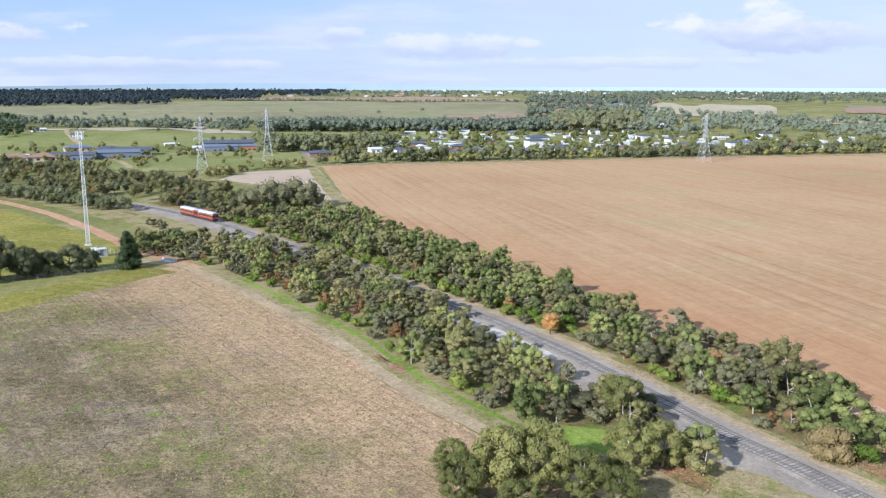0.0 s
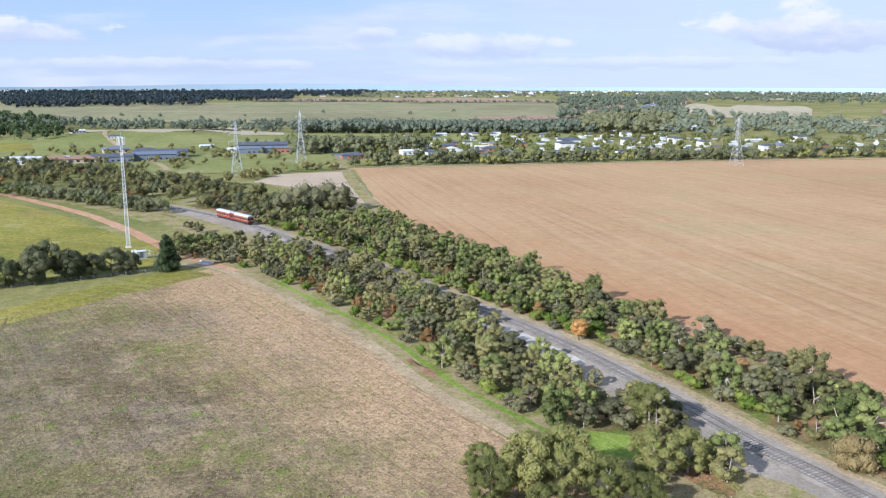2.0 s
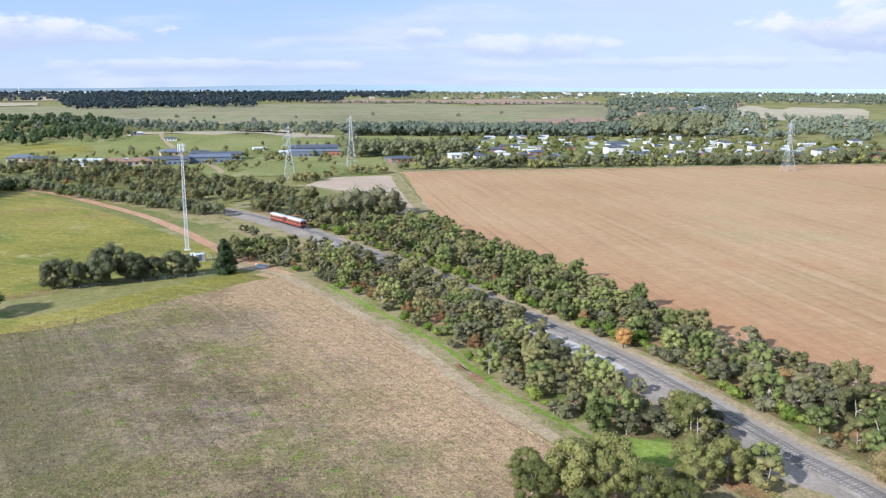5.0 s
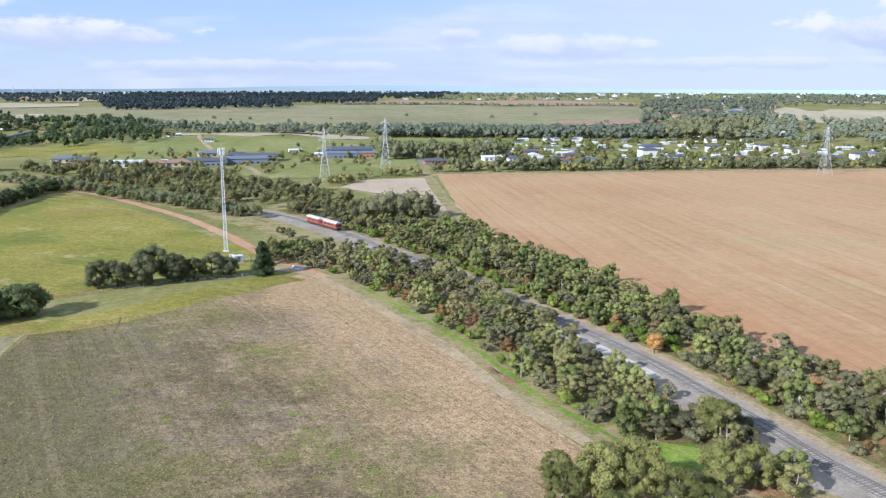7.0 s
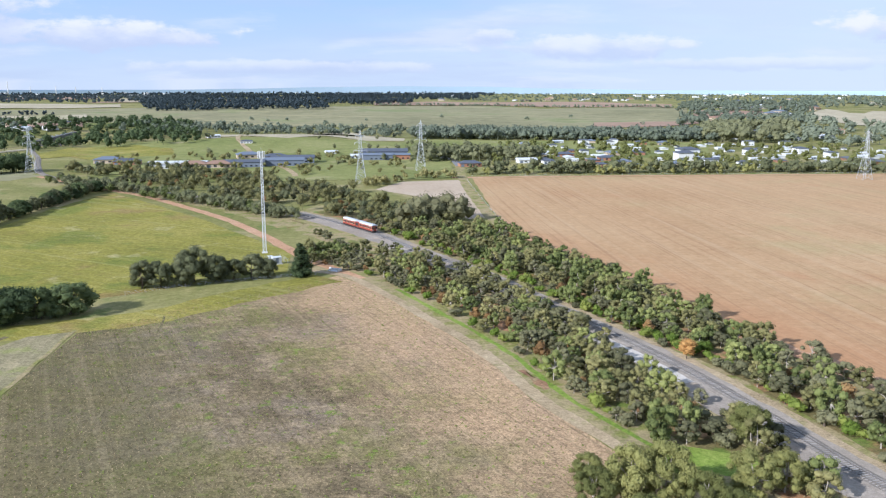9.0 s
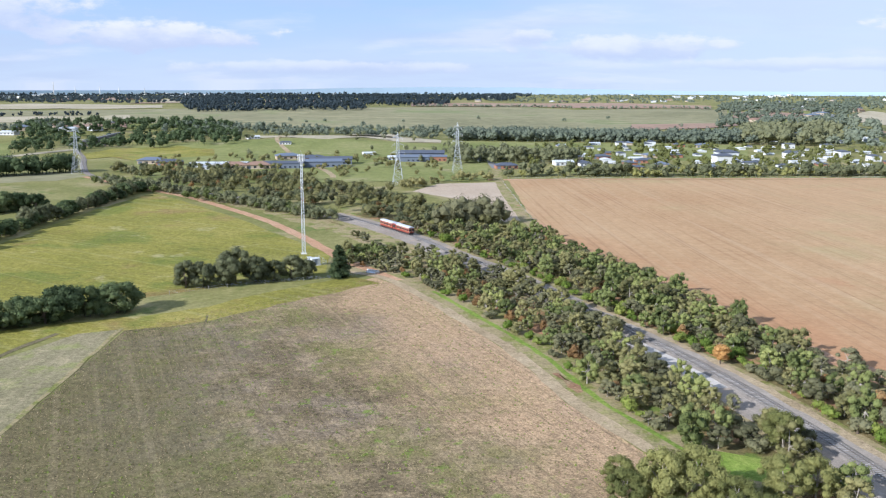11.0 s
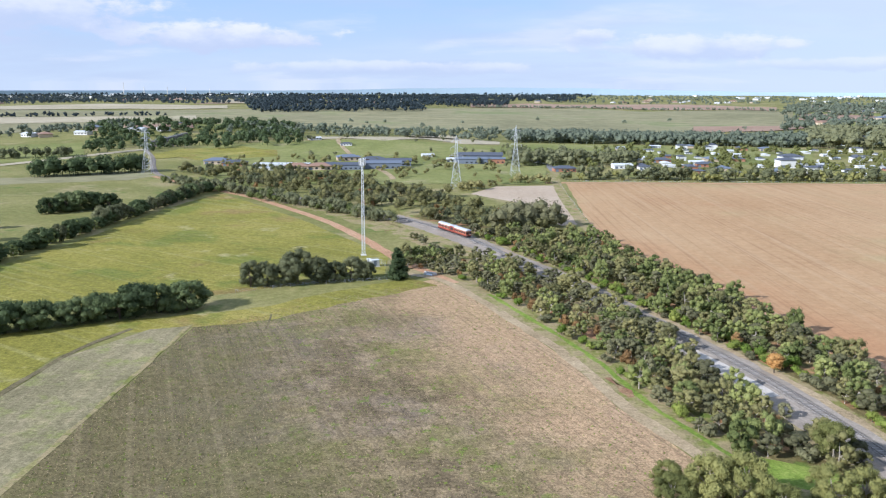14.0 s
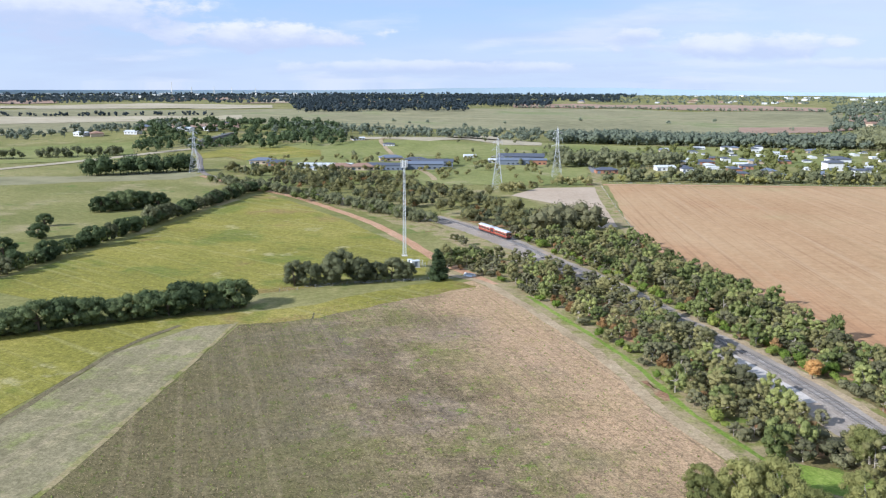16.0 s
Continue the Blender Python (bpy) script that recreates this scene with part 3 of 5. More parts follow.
patch("hill_pasture", sector(-62, 14.5, 1240, 1900, 18, 0.05, 3), 0.6, M["hill"], "smooth olive pasture hill with dry grass", cell=45)
patch("tilled_strip", sector(8.6, 15.4, 1250, 1430, 6, 0.04, 4), 0.9, M["tilled"], "narrow brown tilled strip at the foot of the hill", cell=60)
patch("far_ploughed_field", sector(-6, 13.5, 1930, 2350, 5, 0.03, 5), 0.9, M["tilled"], "distant pinkish ploughed field on the hilltop", cell=90)
patch("dry_field", sector(21.8, 29.5, 1480, 1830, 9, 0.16, 6), 0.8, M["dry"], "pale dry field on the far slope", cell=50)
patch("dry_field", sector(26, 36, 1250, 1400, 9, 0.04, 7), 0.8, M["dry"], "pale dry field beside a wood", cell=50)
patch("dry_field", sector(-50, -22, 2000, 2350, 14, 0.05, 8), 0.9, M["dry"], "pale dry field behind a row of trees", cell=50)
patch("dry_field", sector(-24, -12, 2480, 2680, 5, 0.05, 18), 0.9, M["tilled"], "distant tilled field between plantations", cell=50)
patch("dry_field", sector(-52, -24, 1500, 1640, 8, 0.02, 61), 0.95, M["dry"], "pale pinkish dry field between rows of trees", cell=40)
patch("dry_rise", [(-600, 380), (-470, 432), (-380, 478), (-300, 528), (-292, 556), (-316, 588), (-372, 536), (-470, 500), (-620, 440)], 0.09, M["hill"], "pale grassy rise beside a power pylon", wobble=7.0, cell=25)
patch("left_meadow", [(-216, 222), (-223, 300), (-226, 400), (-224, 486), (-262, 520), (-330, 500), (-560, 420), (-560, 120), (-300, 130)], 0.04, M["ground"], "green meadow crossed by worn tracks")
patch("green_field", sector(-27, -19, 1090, 1230, 4, 0.05, 12), 0.7, M["lawn"], "fresh green field below a farm", cell=60)
patch("valley_field", sector(-52, -31, 800, 1000, 12, 0.04, 19), 0.3, M["lawn"], "olive grazing field across the valley", cell=35)
patch("valley_field", sector(-29, -19, 770, 850, 8, 0.08, 20), 0.3, M["meadow"], "dull green vineyard slope in the valley", cell=35)
patch("valley_field", sector(-17, -4, 905, 980, 5, 0.05, 24), 0.3, M["dry"], "pale dry flat below the hill", cell=35)
patch("slope_field", sector(14.5, 20, 1500, 1900, 8, 0.16, 13), 0.8, M["lawn"], "patchy green slope between houses and trees", cell=50)
ribbon("farm_track", spline([(-470, 560), (-455, 610), (-440, 680), (-428, 740), (-412, 786)], 12), -7, 7, 0.34, M["dry"], wobble=0.8, seed=31, label="broad pale farm track beside the railway", category="farm track")
ribbon("farm_track", spline([(-118, 560), (-130, 600), (-200, 760), (-240, 900), (-180, 1020)], 15), -2.2, 2.2, 0.4, M["path"], wobble=0.8, seed=33, label="pale driveway between paddocks", category="farm track")


rnd_f = random.Random(77)
for k, (a0, a1, r0, r1) in enumerate(((15, 40, 1380, 2700), (15, 40, 1380, 2700), (15, 40, 1380, 2700), (15, 40, 1380, 2700), (15, 40, 1380, 2700), (15, 40, 1380, 2700), (15, 40, 1380, 2700), (15, 40, 1380, 2700), (-55, -20, 2500, 3300), (-55, -20, 2500, 3300), (-55, -20, 2500, 3300), (-22, -6, 1000, 1200), (-36, -24, 1000, 1220))):
    a, r = rnd_f.uniform(a0, a1), rnd_f.uniform(r0, r1)
    name, key, look_of = rnd_f.choice((("dry_field", "dry", "pale dry"), ("grazing_field", "hill", "olive grazing"), ("green_field", "lawn", "fresh green"), ("tilled_field", "tilled", "brown tilled")))
    patch(name, sector(a - rnd_f.uniform(1.2, 2.8), a + rnd_f.uniform(1.2, 2.8), r * 0.95, r * 1.07, 6, 0.03, 100 + k), 1.05 + 0.06 * k, M[key], look_of + " field on a distant slope", cell=45)


def build_backdrop():
    """Bay and low hills behind everything, too far off to shift; haze is painted into the blue."""
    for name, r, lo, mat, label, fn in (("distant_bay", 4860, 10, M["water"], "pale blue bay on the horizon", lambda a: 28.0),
                                        ("distant_hills", 4840, 10, M["hazed_hill"], "low hills on the horizon, painted haze blue", lambda a: 22 + 25 * math.exp(-((a + 3) / 13) ** 2) + 3 * noise.noise((a / 3, 0, 0)))):
        verts, faces = [], []
        for k in range(361):
            a = -180 + k
            x, y = r * math.sin(radians(a)), r * math.cos(radians(a))
            verts += [(x, y, lo - 40), (x, y, fn(a))]
            if k:
                faces.append((2 * k - 2, 2 * k, 2 * k + 1, 2 * k - 1))
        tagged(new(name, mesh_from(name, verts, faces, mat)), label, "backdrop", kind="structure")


build_backdrop()


# ---------------------------------------------------------------- trees
def ico_template(fine):
    bm = bmesh.new()
    bmesh.ops.create_icosphere(bm, subdivisions=fine, radius=1)
    v = np.array([tuple(x.co) for x in bm.verts])
    f = np.array([[x.index for x in q.verts] for q in bm.faces])
    bm.free()
    return v, f


ICO_V, ICO_F = ico_template(2)
ROUGH_V, ROUGH_F = ico_template(1)


def leaf_quads(rng, centres, normals, size, narrow=0.62):
    """Small leaf sprays: one quad at each centre, turned to its normal."""
    n = len(centres)
    ref = rng.normal(size=(n, 3))
    u = np.cross(normals, ref)
    u /= np.linalg.norm(u, axis=1, keepdims=True) + 1e-9
    w = np.cross(normals, u)
    s = size * rng.uniform(0.65, 1.35, (n, 1))
    u, w = u * s * 0.5, w * s * 0.5 * narrow
    v = np.stack([centres - u, centres - w * 0.9, centres + u, centres + w], 1).reshape(-1, 3)
    f = np.arange(4 * n).reshape(n, 4)
    return v, f


def clump_crown(name, seed, clumps, leaf, per, mat, core=0.72, flat=0.80, core_mesh=True):
    """A crown of many leaf clumps: (x, y, z, radius) each."""
    rng = np.random.default_rng(seed)
    V, F, base = [], [], 0
    for x, y, z, r in clumps:
        c = np.array((x, y, z))
        if core_mesh:
            jit = 1 + rng.uniform(-0.16, 0.16, (len(ICO_V), 1))
            v = ICO_V * jit * r * core * np.array((1, 1, flat)) + c
            V.append(v); F += [tuple(q + base) for q in ICO_F]; base += len(v)
        n = int(per * r * r)
        d = rng.normal(size=(n, 3)); d[:, 2] += 0.25
        d /= np.linalg.norm(d, axis=1, keepdims=True)
        cen = c + d * r * rng.uniform(0.62, 1.18, (n, 1)) * np.array((1, 1, flat))
        nor = d + rng.normal(size=(n, 3)) * 0.45
        nor /= np.linalg.norm(nor, axis=1, keepdims=True)
        v, f = leaf_quads(rng, cen, nor, leaf)
        V.append(v); F += [tuple(q) for q in (f + base)]; base += len(v)
    return mesh_from(name, np.concatenate(V), F, mat)


def trunk_mesh(name, seed, h, spread, mat, tips, r=0.17):
    """A tapered, bent trunk with limbs that reach into the clumps."""
    rnd = random.Random(seed)
    bm = bmesh.new()
    fork = Vector((rnd.uniform(-0.3, 0.3), rnd.uniform(-0.3, 0.3), h * 0.38))
    mid = fork * 0.5 + Vector((rnd.uniform(-0.15, 0.15), rnd.uniform(-0.15, 0.15), 0))
    bar(bm, (0, 0, -0.25), mid, r, 6, r * 0.85)
    bar(bm, mid, fork, r * 0.85, 6, r * 0.7)
    for x, y, z, q in tips:
        end = Vector((x, y, z - q * 0.2))
        knee = fork.lerp(end, 0.5) + Vector((rnd.uniform(-0.3, 0.3), rnd.uniform(-0.3, 0.3), rnd.uniform(-0.1, 0.4)))
        bar(bm, fork, knee, r * 0.55, 5, r * 0.35)
        bar(bm, knee, end, r * 0.35, 4, r * 0.12)
    me = bpy.data.meshes.new(name)
    bm.to_mesh(me); bm.free()
    me.materials.append(mat)
    return me


def tree_kind(name, seed, h, w, n, rc, leaf, per, mat, bark, label, category="tree", low=0.25, shape="round", stem=0.17):
    """One tree: an Empty at its foot with trunk and crown. h: height, w: crown width, n: clumps, rc: their radius."""
    rnd = random.Random(seed)
    clumps = []
    for k in range(n):
        a = rnd.uniform(0, 2 * math.pi)
        if shape == "cone":
            z = h * (low + (1 - low) * (k + 0.5) / n)
            rad = w * 0.5 * (1 - 0.80 * (z / h) ** 1.5) * math.sqrt(rnd.uniform(0.05, 1)) * 0.72
            q = rc * (1.1 - 0.5 * z / h)
        else:
            u = rnd.uniform(-0.9, 1)
            ring = math.sqrt(max(0, 1 - u * u)) * math.sqrt(rnd.uniform(0.35, 1))
            rad = (w * 0.5 - rc * 0.8) * ring
            z = h * (low + 1) / 2 + u * (h * (1 - low) / 2 - rc * 0.7)
            q = rc * rnd.uniform(0.6, 1.28)
        clumps.append((rad * math.cos(a), rad * math.sin(a), max(z, q * 0.55), q))
    root = new(name)
    root.empty_display_size = 0.3
    t = new("trunk", trunk_mesh("trunk", seed, h, w, bark, clumps[: min(6, n)], stem))
    c = new("crown", clump_crown("crown", seed, clumps, leaf, per, mat))
    t.parent = c.parent = root
    tagged(root, label, category)
    return root


KINDS = defaultdict(list)
for k in range(4):
    KINDS["olive"].append(tree_kind("eucalyptus_tree", 100 + k, 6.2 + 0.5 * k, 7.6, 27, 1.02, 0.34, 56, M["olive"], M["bark"], "olive green eucalyptus tree in the railway belt", low=0.06))
    KINDS["green"].append(tree_kind("wattle_tree", 120 + k, 5.2 + 0.5 * k, 7.0, 26, 0.98, 0.32, 56, M["green"], M["bark"], "bushy green wattle tree in the railway belt", low=0.0))
    KINDS["grey"].append(tree_kind("grey_wattle_tree", 140 + k, 5.4 + 0.5 * k, 6.8, 27, 0.94, 0.31, 58, M["grey"], M["bark"], "grey green wattle tree with open crown", low=0.04))
for k in range(2):
    KINDS["rust"].append(tree_kind("browning_wattle_tree", 160 + k, 4.6, 4.6, 10, 1.05, 0.44, 60, M["rust"], M["bark_dark"], "rusty orange dying wattle tree", low=0.02))
    KINDS["shrub"].append(tree_kind("green_shrub", 170 + k, 2.4, 4.0, 9, 0.95, 0.36, 80, M["tuft"], M["bark_dark"], "low bright green shrub beside the railway", "shrub", low=0.0))
    KINDS["greyshrub"].append(tree_kind("grey_shrub", 180 + k, 2.4, 3.6, 8, 0.9, 0.36, 80, M["grey"], M["bark_dark"], "low grey green shrub", "shrub", low=0.0))
    KINDS["big"].append(tree_kind("tall_eucalyptus_tree", 190 + k, 9.4, 12.0, 46, 1.32, 0.34, 130, M["gum"], M["bark"], "large olive eucalyptus tree with pale limbs", low=0.0, stem=0.34))
    KINDS["dense"].append(tree_kind("paddock_tree", 200 + k, 8.6, 10.5, 38, 1.4, 0.42, 90, M["hedge"], M["bark_dark"], "dense dark grey green tree in the paddock hedge", low=0.0, stem=0.3))
    KINDS["cypress"].append(tree_kind("cypress_tree", 210 + k, 6.8, 10.5, 40, 1.2, 0.42, 90, M["cypress"], M["bark_dark"], "dark green cypress tree in a hedgerow", low=0.0, stem=0.3))
KINDS["cone"].append(tree_kind("conical_tree", 220, 11.4, 10.0, 40, 1.7, 0.42, 90, M["cypress"], M["bark_dark"], "conical dark green tree at the corner of the field", low=0.03, shape="cone", stem=0.28))
KINDS["tan"].append(tree_kind("seeding_bush", 221, 5.2, 7.0, 24, 1.4, 0.34, 130, M["tan"], M["bark_dark"], "rounded tan bush covered in seed heads", "bush", low=0.0))
KINDS["orange"].append(tree_kind("orange_bush", 222, 5.2, 4.4, 14, 1.15, 0.34, 120, M["orange"], M["bark_dark"], "upright orange brown bush beside the railway", "bush", low=0.0))
FIRST = set()


def plant(kind, x, y, size=1.0, rnd=random, tall=None, label=""):
    ob = rnd.choice(KINDS[kind])
    m = Matrix.Translation((x, y, height(x, y))) @ Matrix.Rotation(rnd.uniform(0, 6.28), 4, "Z") @ Matrix.Diagonal((size * rnd.uniform(0.9, 1.1), size * rnd.uniform(0.9, 1.1), tall or size * rnd.uniform(0.88, 1.12), 1))
    if ob.name not in FIRST:
        FIRST.add(ob.name)
        ob.matrix_basis = m
        made = ob
    else:
        made = copy_thing(ob, m)
    if label:
        tagged(made, label)
    return made


def track_side(x, y):
    """Signed distance from the rails, plus on the far side."""
    best, side = 1e9, 0
    for i in range(0, len(TRACK) - 1):
        d = (TRACK[i].x - x) ** 2 + (TRACK[i].y - y) ** 2
        if d < best:
            best = d
            t = TRACK[i + 1] - TRACK[i]
            side = t.x * (y - TRACK[i].y) - t.y * (x - TRACK[i].x)
    return math.sqrt(best) * (-1 if side > 0 else 1)


def path_side(x, y):
    best, side = 1e9, 0
    for i in range(len(PATH_LINE) - 1):
        d = (PATH_LINE[i].x - x) ** 2 + (PATH_LINE[i].y - y) ** 2
        if d < best:
            best = d
            t = PATH_LINE[i + 1] - PATH_LINE[i]
            side = t.x * (y - PATH_LINE[i].y) - t.y * (x - PATH_LINE[i].x)
    return math.sqrt(best) * (1 if side > 0 else -1)


def edge_x(y):
    for (x0, y0), (x1, y1) in zip(FIELD_EDGE, FIELD_EDGE[1:]):
        if y1 <= y <= y0:
            return x0 + (x1 - x0) * (y - y0) / (y1 - y0)
    return FIELD_EDGE[0][0]


def build_belts():
    """The two tree belts of the railway."""
    rnd = random.Random(11)
    spots = []

    def free(x, y, gap):
        return all((x - a) ** 2 + (y - b) ** 2 > (gap + g) ** 2 / 4 for a, b, g in spots)

    # single trees that stand out
    for kind, x, y, s in (("orange", 49.5, 173.5, 1.0), ("tan", 73.0, 106.0, 1.0),
                          ("big", 23.0, 104.0, 0.88), ("big", 28.5, 104.5, 1.0), ("big", 33.5, 101.0, 0.8), ("big", 17.0, 101.5, 0.74), ("big", 24.5, 110.0, 0.62), ("big", 42.5, 106.5, 0.74), ("big", 48.0, 108.0, 0.78), ("big", 37.5, 97.0, 0.66), ("rust", 46.5, 112.5, 0.62), ("big", 17.5, 110.0, 0.62), ("green", 54.0, 109.5, 1.05), ("big", 24, 96, 0.8), ("olive", 52.5, 104.5, 0.9),
                          ("big", 48.5, 125.5, 0.86), ("green", 32.5, 125.5, 1.0), ("green", 38.0, 130.5, 1.0), ("greyshrub", 41.5, 134.5, 1.6), ("green", 34.0, 134.0, 0.85),
                          ("green", 83.0, 117.0, 1.2), ("olive", 78.0, 127.0, 1.0), ("green", 86.0, 125.0, 1.0)):
        plant(kind, x, y, s, rnd)
        spots.append((x, y, 4.5 * s))
    # the belt closes over the rails between the two open stretches
    for k in range(24):
        y = 190 + 72 * k / 23 + rnd.uniform(-1, 1)
        i = min(range(len(TRACK)), key=lambda q: abs(TRACK[q].y - y))
        x = TRACK[i].x - rnd.uniform(6.0, 9.0)
        s = rnd.uniform(0.75, 1.0)
        if free(x, y, 3.2 * s):
            spots.append((x, y, 3.2 * s))
            plant(rnd.choice(["olive", "grey", "grey", "olive"]), x, y, s, rnd)
    for x, y, s in ((40.5, 196.5, 0.85), (37.0, 203.0, 0.75)):
        plant("green", x, y, s, rnd)
        spots.append((x, y, 3.6 * s))
    count = 0
    for tries in range(16000):
        if count >= 610:
            break
        y = rnd.uniform(92, 352)
        x = rnd.uniform(-60, 92)
        d = track_side(x, y)
        if d > 0:                                   # far side, up to the ploughed field
            e = edge_x(y)
            if d < (7.4 if y < 180 else 5.6) or x > e - 1.6 or y < 108 or (x > 14 and y > 350):
                continue
            near = d < 10.5
        else:                                       # near side, up to the path
            p = path_side(x, y)
            if p < 5.4 or d > (-10.2 if y < 188 else -4.6 if y < 262 else -7.0) or y > 300 or y < 133:
                continue
            if 190 < y and rnd.random() < (0.55 if y > 252 else 0.4):
                continue
            near = p < 8
        if near and rnd.random() < 0.66:
            kind, gap, s = rnd.choice(["shrub", "shrub", "greyshrub"]), 2.8, rnd.uniform(0.7, 1.15)
        else:
            kind = rnd.choices(["olive", "green", "grey", "rust"], [4.2, 4.6, 3.4, 1.5] if d > 0 else [3.4, 2.6, 4.8, 1.7])[0]
            s = rnd.uniform(0.62, 1.06) * (1.16 if y < 150 and d > 0 else 0.88 if y > 190 and d < 0 else 1.0)
            gap = 3.95 * s
        if free(x, y, gap):
            spots.append((x, y, gap))
            plant(kind, x, y, s, rnd)
            count += 1
    for _ in range(120):
        y = rnd.uniform(98, 235)
        i = min(range(len(TRACK)), key=lambda k: abs(TRACK[k].y - y))
        x = TRACK[i].x + rnd.uniform(8.0, 13.0)
        if x < edge_x(y) - 2 and free(x, y, 1.6):
            spots.append((x, y, 1.6))
            plant(rnd.choice(["shrub", "shrub", "greyshrub"]), x, y, rnd.uniform(0.6, 1.2), rnd)
    for _ in range(90):
        x, y = rnd.uniform(33, 54), rnd.uniform(118, 146)
        if track_side(x, y) < -6.5 and path_side(x, y) > 6 and not (36 < x < 47 and y < 124) and free(x, y, 3.2):
            spots.append((x, y, 3.2))
            plant(rnd.choice(["green", "olive", "grey", "greyshrub"]), x, y, rnd.uniform(0.6, 0.95), rnd)
    # the hedges of the paddocks
    for x, y, k, s in ((-102.0, 237.5, "dense", 0.98), (-97, 239.5, "dense", 0.92), (-91.5, 242.5, "dense", 1.10), (-88.5, 246.5, "dense", 1.28), (-82, 247.5, "dense", 0.98), (-77, 250.0, "dense", 0.95), (-71.5, 252.5, "dense", 1.0), (-66.5, 254.2, "dense", 0.78), (-56.0, 256.5, "cone", 1.0),
                       (-48.5, 297, "grey", 1.05), (-44.0, 299, "olive", 0.75), (-58, 322, "grey", 0.95), (-63, 330, "olive", 0.8), (-52, 311, "greyshrub", 1.2)):
        plant(k, x, y, s, rnd)
    for k in range(17):
        t = k / 16
        plant("cypress", -172 + 62 * t + rnd.uniform(-1, 1), 159 + 49 * t + rnd.uniform(-1, 1), rnd.uniform(0.92, 1.12) if k not in (13, 16) else 1.25, rnd)
    plant("dense", -116.5, 203.0, 0.5, rnd, label="pale weathered shrub at the end of a cypress hedge")
    for k in range(76):
        t = k / 75
        plant(rnd.choice(["cypress", "dense", "green"]), -210 - 9 * t + rnd.uniform(-1.5, 1.5), 226 + 250 * t + rnd.uniform(-2, 2), rnd.uniform(0.6, 1.0), rnd, label="dark green tree in a long field hedge")
    for x, y, s in ((-262, 376, 1.15), (-257, 384, 1.3), (-252, 388, 1.35), (-259, 392, 1.2), (-248, 394, 1.25), (-244, 397, 1.05), (-264, 384, 1.0), (-238, 394, 1.0), (-244, 300, 0.9), (-232, 262, 0.9), (-226, 246, 0.8), (-262, 330, 0.7)):
        plant("cypress", x, y, s, rnd, label="dark round tree in a green meadow")


build_belts()


def wood(name, spots, size, per, leaf, mat, label, seed=1, clump=3):
    """A wood that nobody could count: many small crowns of leaf sprays on short trunks, in one mesh."""
    rng = np.random.default_rng(seed)
    V, F, base = [], [], 0
    for x, y, s in spots:
        z0 = height(x, y)
        h = size * s
        for _ in range(clump):
            c = np.array((x + rng.uniform(-0.32, 0.32) * h, y + rng.uniform(-0.32, 0.32) * h, z0 + h * rng.uniform(0.32, 0.78)))
            r = h * rng.uniform(0.22, 0.36)
            v = ROUGH_V * (1 + rng.uniform(-0.2, 0.2, (len(ROUGH_V), 1))) * r * 0.78 * np.array((1, 1, 0.85)) + c
            V.append(v); F += [tuple(q + base) for q in ROUGH_F]; base += len(v)
            d = rng.normal(size=(per, 3)); d[:, 2] += 0.3
            d /= np.linalg.norm(d, axis=1, keepdims=True)
            nor = d + rng.normal(size=(per, 3)) * 0.5
            nor /= np.linalg.norm(nor, axis=1, keepdims=True)
            v, f = leaf_quads(rng, c + d * r * rng.uniform(0.75, 1.15, (per, 1)), nor, leaf * (0.7 + 0.5 * s))
            V.append(v); F += [tuple(q) for q in (f + base)]; base += len(v)
        w = 0.03 * h
        t = np.array([(x - w, y - w, z0 - 0.3), (x + w, y - w, z0 - 0.3), (x, y + w, z0 - 0.3), (x, y, z0 + h * 0.5)])
        V.append(t); F += [(base, base + 1, base + 3), (base + 1, base + 2, base + 3), (base + 2, base, base + 3)]; base += 4
    ob = new(name, mesh_from(name, np.concatenate(V), F, mat))
    return tagged(ob, label, "wood", kind="stuff")


def scatter(poly, n, lo=0.7, hi=1.2, seed=0, clear=None):
    rnd = random.Random(seed)
    xs, ys = [p[0] for p in poly], [p[1] for p in poly]
    out = []
    for _ in range(n * 30):
        if len(out) >= n:
            break
        x, y = rnd.uniform(min(xs), max(xs)), rnd.uniform(min(ys), max(ys))
        if inside(x, y, poly) and not (clear and clear(x, y)):
            out.append((x, y, rnd.uniform(lo, hi)))
    return out


def along(pts, n, width, lo=0.7, hi=1.2, seed=0):
    rnd = random.Random(seed)
    line = spline(pts, 5)
    return [(p.x + rnd.uniform(-width, width), p.y + rnd.uniform(-width, width), rnd.uniform(lo, hi)) for p in (rnd.choice(line) for _ in range(n))]


NORTH = [(-24, 347), (3, 370), (-5, 386), (-28, 402), (-46, 432), (-68, 486), (-104, 518), (-150, 560), (-240, 620), (-300, 600), (-240, 530), (-205, 502), (-150, 458), (-112, 424), (-84, 402), (-56, 372)]
near_rail = lambda x, y: abs(track_side(x, y)) < 7
wood("railway_wood", scatter(NORTH, 150, 0.6, 1.15, 3, near_rail), 7.6, 70, 0.52, M["olive"], "olive green scrubby wood along the railway", 3, 4)
wood("railway_wood", scatter(NORTH, 100, 0.5, 1.0, 4, near_rail), 7.0, 70, 0.55, M["hedge"], "green scrubby wood along the railway", 4, 4)
wood("railway_wood", scatter(NORTH, 85, 0.5, 0.9, 5, near_rail), 6.8, 70, 0.52, M["grey"], "grey green scrubby wood along the railway", 5, 4)
wood("browning_scrub", scatter(NORTH, 66, 0.5, 0.9, 6, near_rail), 5.0, 70, 0.5, M["rust"], "rusty brown scrub along the railway", 6, 3)
